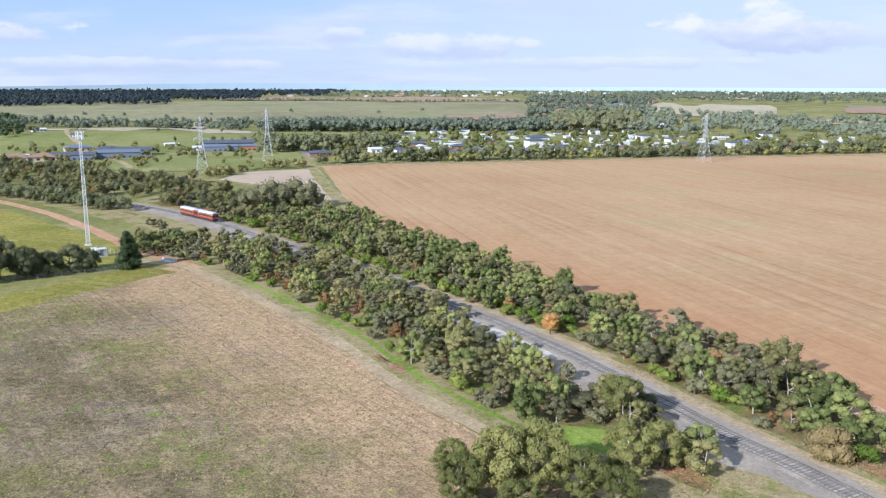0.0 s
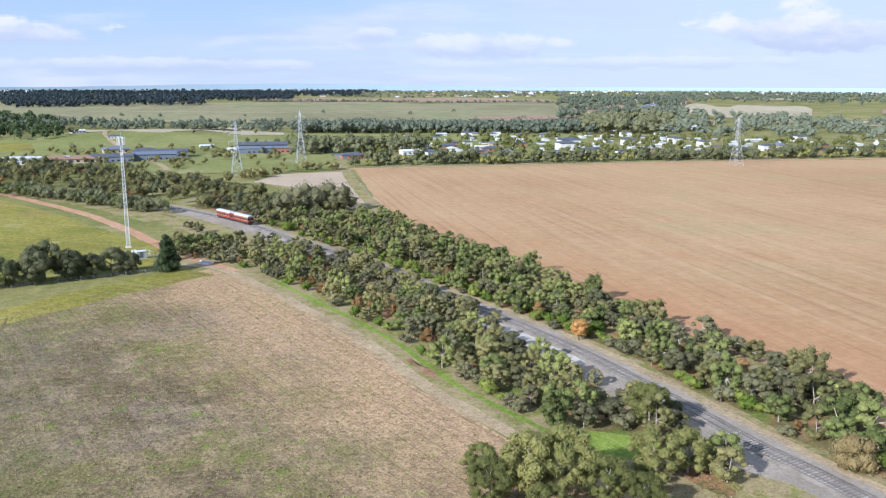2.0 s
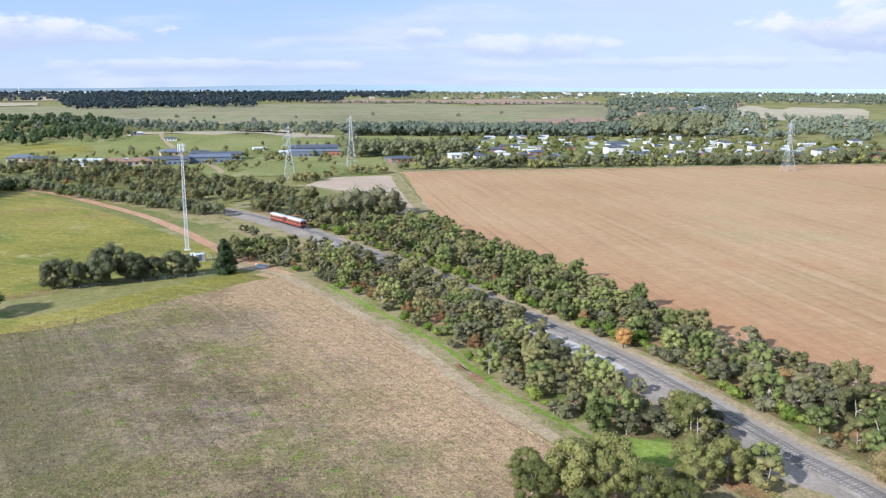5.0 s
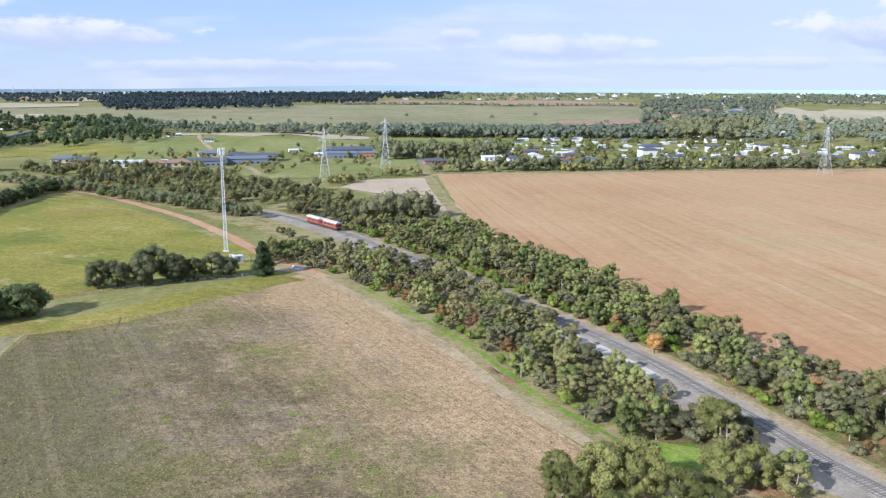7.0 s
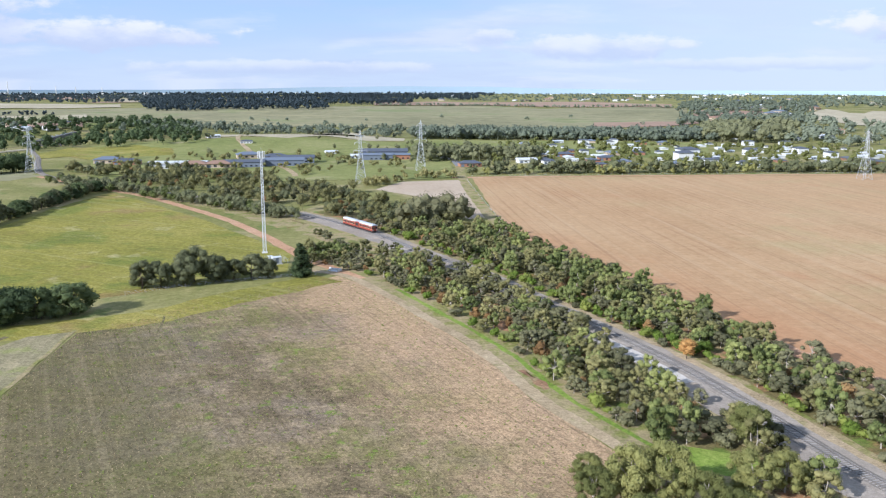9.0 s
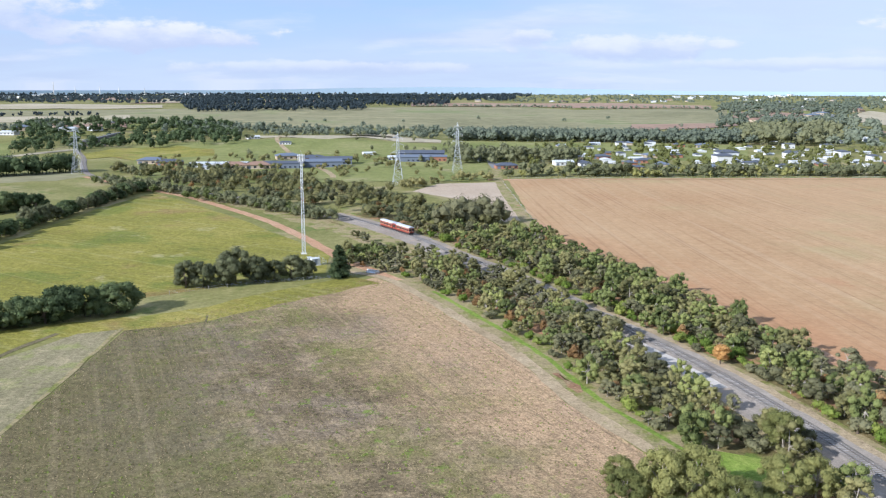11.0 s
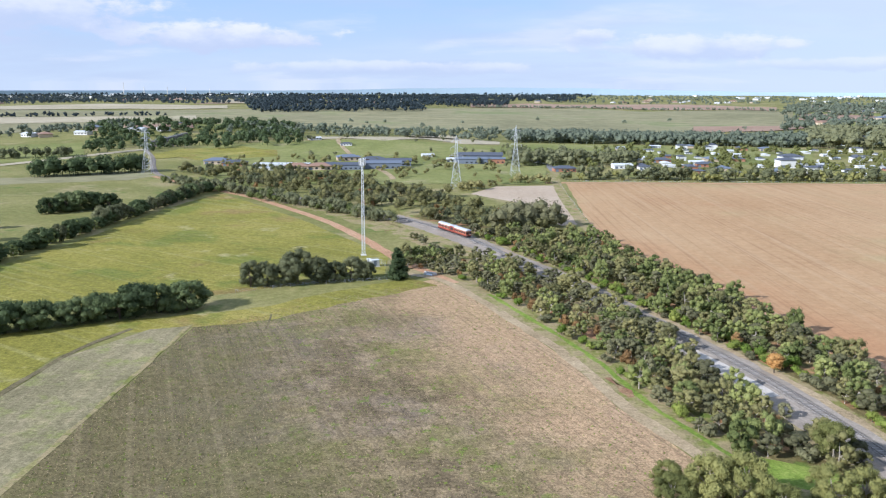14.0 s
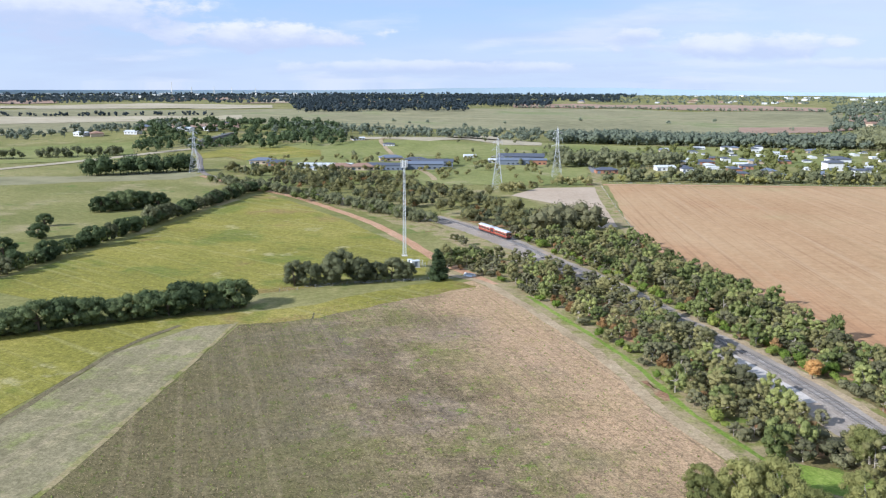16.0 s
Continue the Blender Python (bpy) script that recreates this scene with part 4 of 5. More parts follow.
wood("lane_trees", scatter([(-30, 356), (-2, 372), (-8, 388), (-26, 384)], 24, 0.8, 1.25, 8), 10.5, 80, 0.6, M["grey"], "tall eucalyptus trees beside the bare paddock", 8, 5)
SOUTH_BANK = [(-82, 372), (-108, 398), (-150, 432), (-200, 472), (-262, 520)]
wood("railway_wood", along(SOUTH_BANK, 110, 6, 0.55, 1.05, 34), 6.8, 70, 0.55, M["hedge"], "olive green scrub on the railway bank", 34, 4)
wood("railway_wood", along(SOUTH_BANK, 50, 7, 0.5, 1.0, 35), 6.2, 70, 0.55, M["green"], "green scrub on the railway bank", 35, 4)
wood("paddock_scrub", along([(-62, 505), (-40, 548), (-8, 556)], 30, 5, 0.6, 1.0, 9), 6.5, 30, 0.9, M["olive"], "low scrub along a paddock fence", 9, 3)
TOWN_ROW = [(4, 585), (90, 592), (214, 604), (330, 614), (520, 632)]
wood("town_edge_trees", along(TOWN_ROW, 200, 9, 0.55, 1.1, 12), 10, 26, 1.1, M["hedge"], "row of street trees before the town houses", 12, 3)
wood("town_edge_trees", along(TOWN_ROW, 130, 11, 0.5, 1.0, 13), 8, 26, 1.1, M["gum"], "green street trees before the town houses", 13, 3)
wood("town_trees", scatter(sector(2, 36, 635, 930, 6, 0, 1), 300, 0.4, 1.0, 14, lambda x, y: y < 616 + 0.09 * x), 8.5, 18, 1.3, M["gum"], "garden trees among the town houses", 14, 3)
wood("dark_grove", scatter(sector(-3.2, 5.2, 690, 745, 4, 0, 1), 75, 0.7, 1.15, 15), 13, 26, 1.5, M["hedge"], "dark grove of pines beside the town", 15, 3)
# creek and far slope trees take the leaf colour with haze in it
wood("creek_trees", scatter(sector(-3.5, 16.5, 965, 1060, 6, 0, 1), 620, 0.7, 1.2, 16), 12, 14, 1.7, M["hazed_leaf"], "dense grey green trees along the creek", 16, 4)
wood("creek_trees", scatter(sector(-22, -4, 960, 1180, 6, 0, 1), 240, 0.6, 1.0, 17), 11, 16, 1.8, M["hazed_leaf"], "scattered creek trees below the hill", 17, 3)
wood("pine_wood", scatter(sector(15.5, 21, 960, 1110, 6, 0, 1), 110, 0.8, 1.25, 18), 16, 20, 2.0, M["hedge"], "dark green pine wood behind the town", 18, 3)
wood("hillside_wood", scatter(sector(19, 40, 950, 1350, 6, 0, 1), 300, 0.6, 1.05, 19), 14, 14, 2.4, M["hazed_leaf"], "grey green woodland on the valley side", 19, 3)
wood("hillside_wood", scatter(sector(14, 22, 1200, 2400, 6, 0, 1), 420, 0.6, 1.1, 20), 14, 9, 3.2, M["hazed_leaf"], "scattered woodland on the far slope", 20, 3)
wood("hillside_wood", scatter(sector(21, 42, 1950, 3400, 6, 0, 1), 620, 0.6, 1.1, 21), 15, 7, 4.2, M["hazed_leaf"], "far woodland between dry fields", 21, 2)
wood("fence_line_trees", along([polar(a, 1925) for a in (-6, 0, 6, 13.5)], 170, 5, 0.5, 0.9, 22), 9, 8, 2.4, M["hazed_leaf"], "line of small trees along a hilltop fence", 22, 2)
# plateau woods: their dark blue tone includes painted cloud shade and haze
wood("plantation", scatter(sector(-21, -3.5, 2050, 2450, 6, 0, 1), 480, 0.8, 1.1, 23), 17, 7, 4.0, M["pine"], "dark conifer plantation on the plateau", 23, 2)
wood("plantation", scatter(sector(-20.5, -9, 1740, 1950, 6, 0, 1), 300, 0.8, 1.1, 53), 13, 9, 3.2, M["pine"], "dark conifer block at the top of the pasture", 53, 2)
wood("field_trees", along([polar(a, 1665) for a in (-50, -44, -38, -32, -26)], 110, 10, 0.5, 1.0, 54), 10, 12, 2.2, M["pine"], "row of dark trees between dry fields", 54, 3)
wood("field_trees", along([polar(a, 1460) for a in (-52, -47, -43)], 40, 9, 0.5, 1.0, 55), 10, 12, 2.2, M["hazed_leaf"], "row of trees below a dry field", 55, 3)
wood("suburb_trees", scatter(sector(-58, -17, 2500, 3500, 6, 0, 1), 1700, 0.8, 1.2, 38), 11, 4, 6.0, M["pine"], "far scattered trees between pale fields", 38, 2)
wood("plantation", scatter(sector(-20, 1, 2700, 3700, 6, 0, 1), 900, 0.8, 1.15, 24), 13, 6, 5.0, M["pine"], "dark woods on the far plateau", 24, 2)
wood("suburb_trees", scatter(sector(-2, 42, 2500, 4500, 6, 0, 1), 1500, 0.7, 1.1, 25), 9, 6, 4.5, M["hazed_leaf"], "far suburban trees below the horizon", 25, 2)
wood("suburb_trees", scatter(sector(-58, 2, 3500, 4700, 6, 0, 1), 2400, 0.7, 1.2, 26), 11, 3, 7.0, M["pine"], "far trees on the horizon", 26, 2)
# the darker leaf colour here stands in for cloud shade on the valley
wood("valley_trees", scatter(sector(-31, -17.5, 860, 1250, 6, 0, 1), 330, 0.6, 1.1, 27), 12, 16, 1.9, M["cypress"], "farm trees in the valley, coloured dark for cloud shade", 27, 3)
wood("valley_trees", scatter(sector(-50, -28, 1090, 1230, 6, 0, 1), 130, 0.6, 1.1, 28), 11, 16, 1.9, M["hazed_leaf"], "line of farm trees across the valley", 28, 3)
wood("valley_trees", along([(-376, 536), (-345, 562), (-318, 586)], 46, 7, 0.7, 1.1, 29), 13.5, 60, 1.0, M["cypress"], "dark trees in a row below the pylon", 29, 4)
wood("valley_trees", along([(-540, 640), (-490, 672), (-452, 700)], 42, 9, 0.6, 1.0, 43), 11, 40, 1.1, M["hedge"], "dark scrub beside the pale farm track", 43, 3)
wood("shed_trees", scatter(sector(-23, -4, 590, 760, 4, 0, 1), 130, 0.4, 0.9, 30), 7, 24, 1.0, M["olive"], "garden trees round the sheds", 30, 3)
wood("single_trees", scatter(sector(-18, 12, 1180, 1500, 4, 0, 1), 14, 0.7, 1.1, 31), 8, 20, 1.6, M["hazed_leaf"], "single trees standing on the pasture", 31, 3)
wood("single_trees", scatter(sector(-17, -2, 640, 960, 4, 0, 1), 40, 0.4, 0.8, 32), 9, 22, 1.2, M["hedge"], "small trees dotted over the green paddock", 32, 3)


def tufts(name, poly, n, h, mat, label, seed, row=0.0, clear=None):
    """Standing stalks and weeds: small crossed blades, in rows where the crop had rows."""
    rng = np.random.default_rng(seed)
    pts = np.array(scatter(poly, n, 0.5, 1.5, seed, clear))
    if row:
        c, s = math.cos(ROW_ANGLE), math.sin(ROW_ANGLE)
        a = pts[:, 0] * c + pts[:, 1] * s
        b = -pts[:, 0] * s + pts[:, 1] * c
        a = np.round(a / row) * row + rng.normal(size=len(a)) * row * 0.16
        pts[:, 0], pts[:, 1] = a * c - b * s, a * s + b * c
    ang = rng.uniform(0, math.pi, len(pts))
    w = h * 0.9 * pts[:, 2]
    dx, dy = np.cos(ang) * w, np.sin(ang) * w
    lean = rng.normal(size=(len(pts), 2)) * h * 1.1
    z = np.full(len(pts), 0.05)
    v = np.stack([np.stack([pts[:, 0] - dx, pts[:, 1] - dy, z], 1), np.stack([pts[:, 0] + dx, pts[:, 1] + dy, z], 1),
                  np.stack([pts[:, 0] + lean[:, 0] + dx * 0.6, pts[:, 1] + lean[:, 1] + dy * 0.6, z + h * pts[:, 2]], 1),
                  np.stack([pts[:, 0] + lean[:, 0] - dx * 0.7, pts[:, 1] + lean[:, 1] - dy * 0.7, z + h * 0.8 * pts[:, 2]], 1)], 1).reshape(-1, 3)
    f = np.arange(4 * len(pts)).reshape(-1, 4)
    return tagged(new(name, mesh_from(name, v.tolist(), f.tolist(), mat)), label, "grass", kind="stuff")


FIELD_NEAR = [(-43, 256), (-12.5, 204), (12, 146), (26, 118), (34, 96), (20, 86), (-89, 86), (-95, 133), (-101, 191), (-64, 233)]
tufts("stubble_stalks", FIELD_NEAR, 34000, 0.10, M["straw"], "standing straw stalks in rows", 41, 0.8)
tufts("field_weeds", FIELD_NEAR, 5200, 0.15, M["tuft"], "green weeds among the stubble", 42, 1.6)
tufts("dry_grass_tufts", [(64, 92), (70, 96), (78, 96), (92, 100), (90, 118), (72, 112), (60, 122), (46, 118), (36, 96), (50, 88)], 2600, 0.15, M["straw"], "dry grass tufts by the railway", 45, 0, lambda x, y: abs(track_side(x, y)) < 7.6)


# ---------------------------------------------------------------- mast and pylons
def lattice_leg_set(bm, base, top, h0, h1, r, panels, z0=0.0):
    """Bracing of one tower section between two square frames."""
    def corner(k, t):
        w = base + (top - base) * t
        return Vector((w * (1 if k in (0, 3) else -1), w * (1 if k in (0, 1) else -1), z0 + h0 + (h1 - h0) * t))
    for p in range(panels):
        t0, t1 = p / panels, (p + 1) / panels
        for k in range(4):
            j = (k + 1) % 4
            bar(bm, corner(k, t0), corner(j, t1), r, 4)
            bar(bm, corner(j, t0), corner(k, t1), r, 4)
            bar(bm, corner(k, t1), corner(j, t1), r, 4)


def build_pylon(x, y, h, turn, label):
    """A power pylon of galvanised lattice: four legs, body, three pairs of arms and insulators."""
    root = new("power_pylon")
    root.matrix_basis = pose(x, y, 0, 0, 0, turn)
    waist = h * 0.55
    for k in range(4):
        sx, sy = (1 if k in (0, 3) else -1), (1 if k in (0, 1) else -1)
        bm = bmesh.new()
        bar(bm, (sx * 3.6, sy * 3.6, -0.3), (sx * 1.1, sy * 1.1, waist), 0.10, 4)
        bar(bm, (sx * 1.1, sy * 1.1, waist), (sx * 0.45, sy * 0.45, h * 0.96), 0.085, 4)
        part("leg", bm, M["steel"], root)
    bm = bmesh.new()
    lattice_leg_set(bm, 3.6, 1.1, 0, waist, 0.048, 5)
    lattice_leg_set(bm, 1.1, 0.45, waist, h * 0.96, 0.042, 6)
    part("bracing", bm, M["steel"], root)
    for z, w in ((0.62, 4.2), (0.76, 3.6), (0.89, 3.0)):
        for s in (-1, 1):
            bm = bmesh.new()
            for yy in (-0.6, 0.6):
                bar(bm, (s * 0.7, yy, h * z), (s * w, 0, h * z), 0.07, 4)
                bar(bm, (s * 0.7, yy, h * z + 1.5), (s * w, 0, h * z), 0.06, 4)
            arm = part("cross_arm", bm, M["steel"], root)
            bm = bmesh.new()
            for q in range(5):
                bmesh.ops.create_cone(bm, cap_ends=True, segments=8, radius1=0.16, radius2=0.10, depth=0.16, matrix=Matrix.Translation((s * w, 0, h * z - 0.25 - 0.28 * q)))
            part("insulator", bm, M["concrete"], arm)
    bm = bmesh.new()
    bar(bm, (0, 0, h * 0.95), (0, 0, h), 0.10, 4)
    part("peak", bm, M["steel"], root)
    return tagged(root, label, "pylon", "power pylons")


def build_mast(x, y, h):
    """A slim square lattice mast with antennas at its head and a cabinet at its foot."""
    root = new("telecom_mast")
    root.matrix_basis = pose(x, y, 0, 0, 0, 20)
    for k in range(4):
        sx, sy = (1 if k in (0, 3) else -1), (1 if k in (0, 1) else -1)
        bm = bmesh.new()
        bar(bm, (sx * 0.62, sy * 0.62, 0), (sx * 0.30, sy * 0.30, h), 0.06, 5)
        part("leg", bm, M["steel"], root)
    bm = bmesh.new()
    lattice_leg_set(bm, 0.62, 0.30, 0, h, 0.032, 30)
    part("bracing", bm, M["steel"], root)
    bm = bmesh.new()
    for a in range(8):
        b0, b1 = 2 * math.pi * a / 8, 2 * math.pi * (a + 1) / 8
        for z in (h - 0.4, h - 2.6):
            bar(bm, (1.05 * math.cos(b0), 1.05 * math.sin(b0), z), (1.05 * math.cos(b1), 1.05 * math.sin(b1), z), 0.05, 4)
        bar(bm, (0, 0, h - 0.4), (1.05 * math.cos(b0), 1.05 * math.sin(b0), h - 0.4), 0.04, 4)
    part("head_frame", bm, M["steel"], root)
    for a in range(6):
        b = 2 * math.pi * a / 6
        bm = bmesh.new()
        box(bm, 1.2 * math.cos(b), 1.2 * math.sin(b), h - 1.2, 0.26, 0.26, 2.7, None, 0.05)
        part("antenna_panel", bm, M["white_wall"], root, "white antenna panel")
    bm = bmesh.new()
    bar(bm, (0, 0, h - 0.2), (0, 0, h + 1.6), 0.04, 5)
    part("whip_aerial", bm, M["steel"], root)
    bm = bmesh.new()
    box(bm, 0, 0, 0.10, 2.2, 2.2, 0.4)
    part("footing", bm, M["concrete"], root, "concrete footing")
    return tagged(root, "tall slim galvanised lattice telecom mast with white antennas", "mast")


build_mast(-77.2, 295.3, 38.0)
build_pylon(-67.5, 516.5, 34.5, 12, "grey steel lattice power pylon among scrub")
build_pylon(-34, 602, 37.0, 12, "grey steel lattice power pylon in a green paddock")
build_pylon(265, 556, 34.0, 12, "grey steel lattice power pylon at the field edge")
build_pylon(-308, 575, 34.0, 12, "grey steel lattice power pylon beside a pale rise")


def build_cabinet(x, y, turn, sx, sy, sz, label, mat):
    root = new("equipment_cabinet")
    root.matrix_basis = pose(x, y, 0, 0, 0, turn)
    bm = bmesh.new(); box(bm, 0, 0, 0.1, sx + 0.5, sy + 0.5, 0.2); part("base_slab", bm, M["concrete"], root)
    bm = bmesh.new(); box(bm, 0, 0, 0.2 + sz / 2, sx, sy, sz, None, 0.04); part("body", bm, mat, root)
    bm = bmesh.new(); box(bm, 0, 0, 0.24 + sz, sx + 0.2, sy + 0.2, 0.1, None, 0.02); part("lid", bm, M["roof_white"], root)
    bm = bmesh.new(); box(bm, 0, -sy / 2 - 0.02, 0.2 + sz / 2, sx * 0.4, 0.04, sz * 0.85); part("door", bm, M["roof_grey"], root)
    return tagged(root, label, "cabinet")


build_cabinet(-68.5, 275.5, 30, 3.2, 2.4, 2.3, "white equipment cabinet on a slab by the mast", M["white_wall"])
build_cabinet(-71.5, 279.5, 30, 1.4, 1.1, 1.8, "small white equipment cabinet by the mast", M["white_wall"])


def build_compound_fence():
    root = new("compound_fence")
    root.matrix_basis = pose(-71, 277.5, 0, 0, 0, 30)
    w, d = 5.0, 4.2
    pts = [(-w, -d), (-w / 3, -d), (w / 3, -d), (w, -d), (w, 0), (w, d), (w / 3, d), (-w / 3, d), (-w, d), (-w, 0)]
    for a, b in zip(pts, pts[1:] + pts[:1]):
        bm = bmesh.new(); bar(bm, (*a, 0), (*a, 1.9), 0.05, 6); part("post", bm, M["steel"], root)
        bm = bmesh.new()
        for z in (0.15, 0.6, 1.05, 1.5, 1.85):
            bar(bm, (*a, z), (*b, z), 0.018, 4)
        part("rail", bm, M["steel"], root)
    tagged(root, "galvanised wire fence round the mast compound", "fence")


build_compound_fence()


def build_culvert():
    root = new("culvert")
    root.matrix_basis = pose(-45.5, 265.2, 0, 0, 0, 62)
    bm = bmesh.new(); box(bm, 0, 0.5, 0.45, 0.35, 5.2, 0.9, None, 0.04); part("headwall", bm, M["concrete"], root)
    bm = bmesh.new(); box(bm, -1.0, 0.2, 0.10, 1.8, 3.4, 0.2, None, 0.03); part("apron", bm, M["roof_white"], root, "pale concrete apron")
    for s in (-1, 1):
        bm = bmesh.new(); box(bm, -1.0, 0.2 + s * 1.9, 0.35, 1.8, 0.25, 0.7, None, 0.03); part("wing_wall", bm, M["concrete"], root)
    tagged(root, "pale concrete culvert at the corner of the field", "culvert")


build_culvert()


# ---------------------------------------------------------------- railway
def build_railway():
    root = tagged(new("railway_track"), "single railway track on grey ballast", "railway track", kind="structure")
    line = [p for p in TRACK if p.y > -30]
    nrm = normals_of(line)
    # ballast bed with sloping shoulders
    verts, faces = [], []
    prof = [(-2.4, 0.09), (-1.75, 0.34), (1.75, 0.34), (2.4, 0.09)]
    for i, (p, n) in enumerate(zip(line, nrm)):
        for o, z in prof:
            q = p + n * o
            verts.append((q.x, q.y, z + height(q.x, q.y)))
        if i:
            k = 4 * i
            faces += [(k - 4 + j, k - 3 + j, k + 1 + j, k + j) for j in range(3)]
    b = new("ballast", mesh_from("ballast", verts, faces, M["ballast"])); b.parent = root
    for s in (-1, 1):
        verts, faces = [], []
        prof = [(-0.07, 0.40), (-0.035, 0.56), (0.035, 0.56), (0.07, 0.40)]
        for i, (p, n) in enumerate(zip(line, nrm)):
            for o, z in prof:
                q = p + n * (s * 0.80 + o)
                verts.append((q.x, q.y, z + height(q.x, q.y)))
            if i:
                k = 4 * i
                faces += [(k - 4 + j, k - 3 + j, k + 1 + j, k + j) for j in range(3)]
        r = new("rail", mesh_from("rail", verts, faces, M["rail"])); r.parent = root
    # sleepers, one every 0.7 m over the open stretch
    bm = bmesh.new()
    box(bm, 0, 0, 0, 2.65, 0.26, 0.16, None, 0.015)
    me = bpy.data.meshes.new("sleeper")
    bm.to_mesh(me); bm.free()
    me.materials.append(M["sleeper"])
    count, rest, walked, due = 0, [], 0.0, 0.0
    for i in range(len(line) - 1):
        a, c = line[i], line[i + 1]
        seg = (c - a).length
        while due < walked + seg:
            t = (due - walked) / seg
            q = a.lerp(c, t)
            ang = math.degrees(math.atan2(nrm[i].y, nrm[i].x))
            if 88 < q.y < 460:
                m = pose(q.x, q.y, 0.36, 0, 0, ang + random.uniform(-1, 1))
                if count < 300:
                    ob = new("sleeper", me); ob.parent = root; ob.matrix_basis = m; count += 1
                else:
                    rest.append(m)
            due += 0.7
        walked += seg
    bm = bmesh.new()
    for m in rest:
        box(bm, 0, 0, 0, 2.65, 0.26, 0.16, m)
    tagged(part("far_sleepers", bm, M["sleeper"], root), kind="stuff")


build_railway()


def track_at(x, y):
    i = min(range(1, len(TRACK) - 1), key=lambda k: (TRACK[k].x - x) ** 2 + (TRACK[k].y - y) ** 2)
    d = TRACK[i + 1] - TRACK[i - 1]
    return TRACK[i], math.degrees(math.atan2(d.y, d.x))


def build_railcar():
    """An articulated railmotor: two saloon bodies with a short power unit between."""
    p, ang = track_at(-47.5, 346.5)
    root = new("railmotor")
    root.matrix_basis = pose(p.x, p.y, 0.56, 0, 0, ang)

    def hull(length, width, h0, h1, cx, top=None):
        bm = bmesh.new()
        box(bm, cx, 0, (h0 + h1) / 2, length, width, h1 - h0, None, 0.16)
        return bm

    for s in (-1, 1):
        cx, ln = s * 7.6, 11.4
        body = part("saloon_body", hull(ln, 2.8, 0.75, 3.05, cx), M["red"], root, "dark red saloon body")
        bm = bmesh.new()
        box(bm, cx, 0, 2.62, ln + 0.02, 2.84, 0.10); box(bm, cx, 0, 1.62, ln + 0.02, 2.84, 0.08)
        part("waist_band", bm, M["cream"], body, "buff band")
        bm = bmesh.new()
        secs = [(-1.42, 2.98), (-1.30, 3.26), (-0.85, 3.50), (0, 3.58), (0.85, 3.50), (1.30, 3.26), (1.42, 2.98)]
        rings = []
        for xx, sc in ((-ln / 2 - 0.1, 0.94), (-ln / 2 + 0.6, 1.0), (ln / 2 - 0.6, 1.0), (ln / 2 + 0.1, 0.94)):
            rings.append([bm.verts.new((cx + xx, y * sc, 2.98 + (z - 2.98) * sc)) for y, z in secs])
        for r0, r1 in zip(rings, rings[1:]):
            for j in range(len(secs) - 1):
                bm.faces.new((r0[j], r0[j + 1], r1[j + 1], r1[j]))
        bm.faces.new(rings[0]); bm.faces.new(rings[-1][::-1])
        bmesh.ops.recalc_face_normals(bm, faces=bm.faces[:])
        roof = part("roof", bm, M["roof_silver"], root, "silver grey curved roof")
        for k in range(4):
            bm = bmesh.new(); box(bm, cx - 4.2 + 2.8 * k, 0, 3.62, 0.5, 0.5, 0.16, None, 0.04); part("roof_vent", bm, M["roof_silver"], roof)
        for side in (-1, 1):
            for k in range(7):
                bm = bmesh.new(); box(bm, cx - 4.5 + 1.5 * k, side * 1.405, 2.12, 1.0, 0.04, 0.78, None, 0.015); part("window", bm, M["glass"], body)
        for k in (-1, 1):
            bm = bmesh.new(); box(bm, s * 13.32, k * 0.7, 2.15, 0.04, 0.95, 0.8); part("end_window", bm, M["glass"], body)
            bm = bmesh.new()
            bmesh.ops.create_cone(bm, cap_ends=True, segments=12, radius1=0.14, radius2=0.14, depth=0.1, matrix=pose(s * 13.35, k * 0.9, 1.25, 0, 90, 0))
            part("headlight", bm, M["white_wall"], body)
        bm = bmesh.new(); box(bm, s * 13.36, 0, 0.62, 0.25, 2.5, 0.4, None, 0.04); part("buffer_beam", bm, M["black"], root)
    bm = hull(3.2, 2.7, 0.75, 3.25, 0); power = part("power_unit", bm, M["red"], root, "short red power unit")
    bm = bmesh.new(); box(bm, 0, 0, 3.35, 3.0, 2.5, 0.22, None, 0.06); part("radiator_housing", bm, M["roof_silver"], power)
    for s in (-1, 1):
        bm = bmesh.new(); box(bm, 0, s * 1.36, 2.1, 2.2, 0.04, 1.2); part("grille", bm, M["black"], power)
    bm = bmesh.new(); box(bm, 0, 0, 0.6, 26.4, 2.3, 0.34, None, 0.03); part("underframe", bm, M["black"], root)
    for cx in (-11.6, -1.0, 1.0, 11.6):
        for dx in ((-0.9, 0.9) if abs(cx) > 2 else (0,)):
            for s in (-1, 1):
                bm = bmesh.new()
                bmesh.ops.create_cone(bm, cap_ends=True, segments=16, radius1=0.42, radius2=0.42, depth=0.13, matrix=pose(cx + dx, s * 0.8, 0.42, 90, 0, 0))
                part("wheel", bm, M["black"], root)
    tagged(root, "dark red railmotor with silver roof standing on the track", "railmotor")


build_railcar()


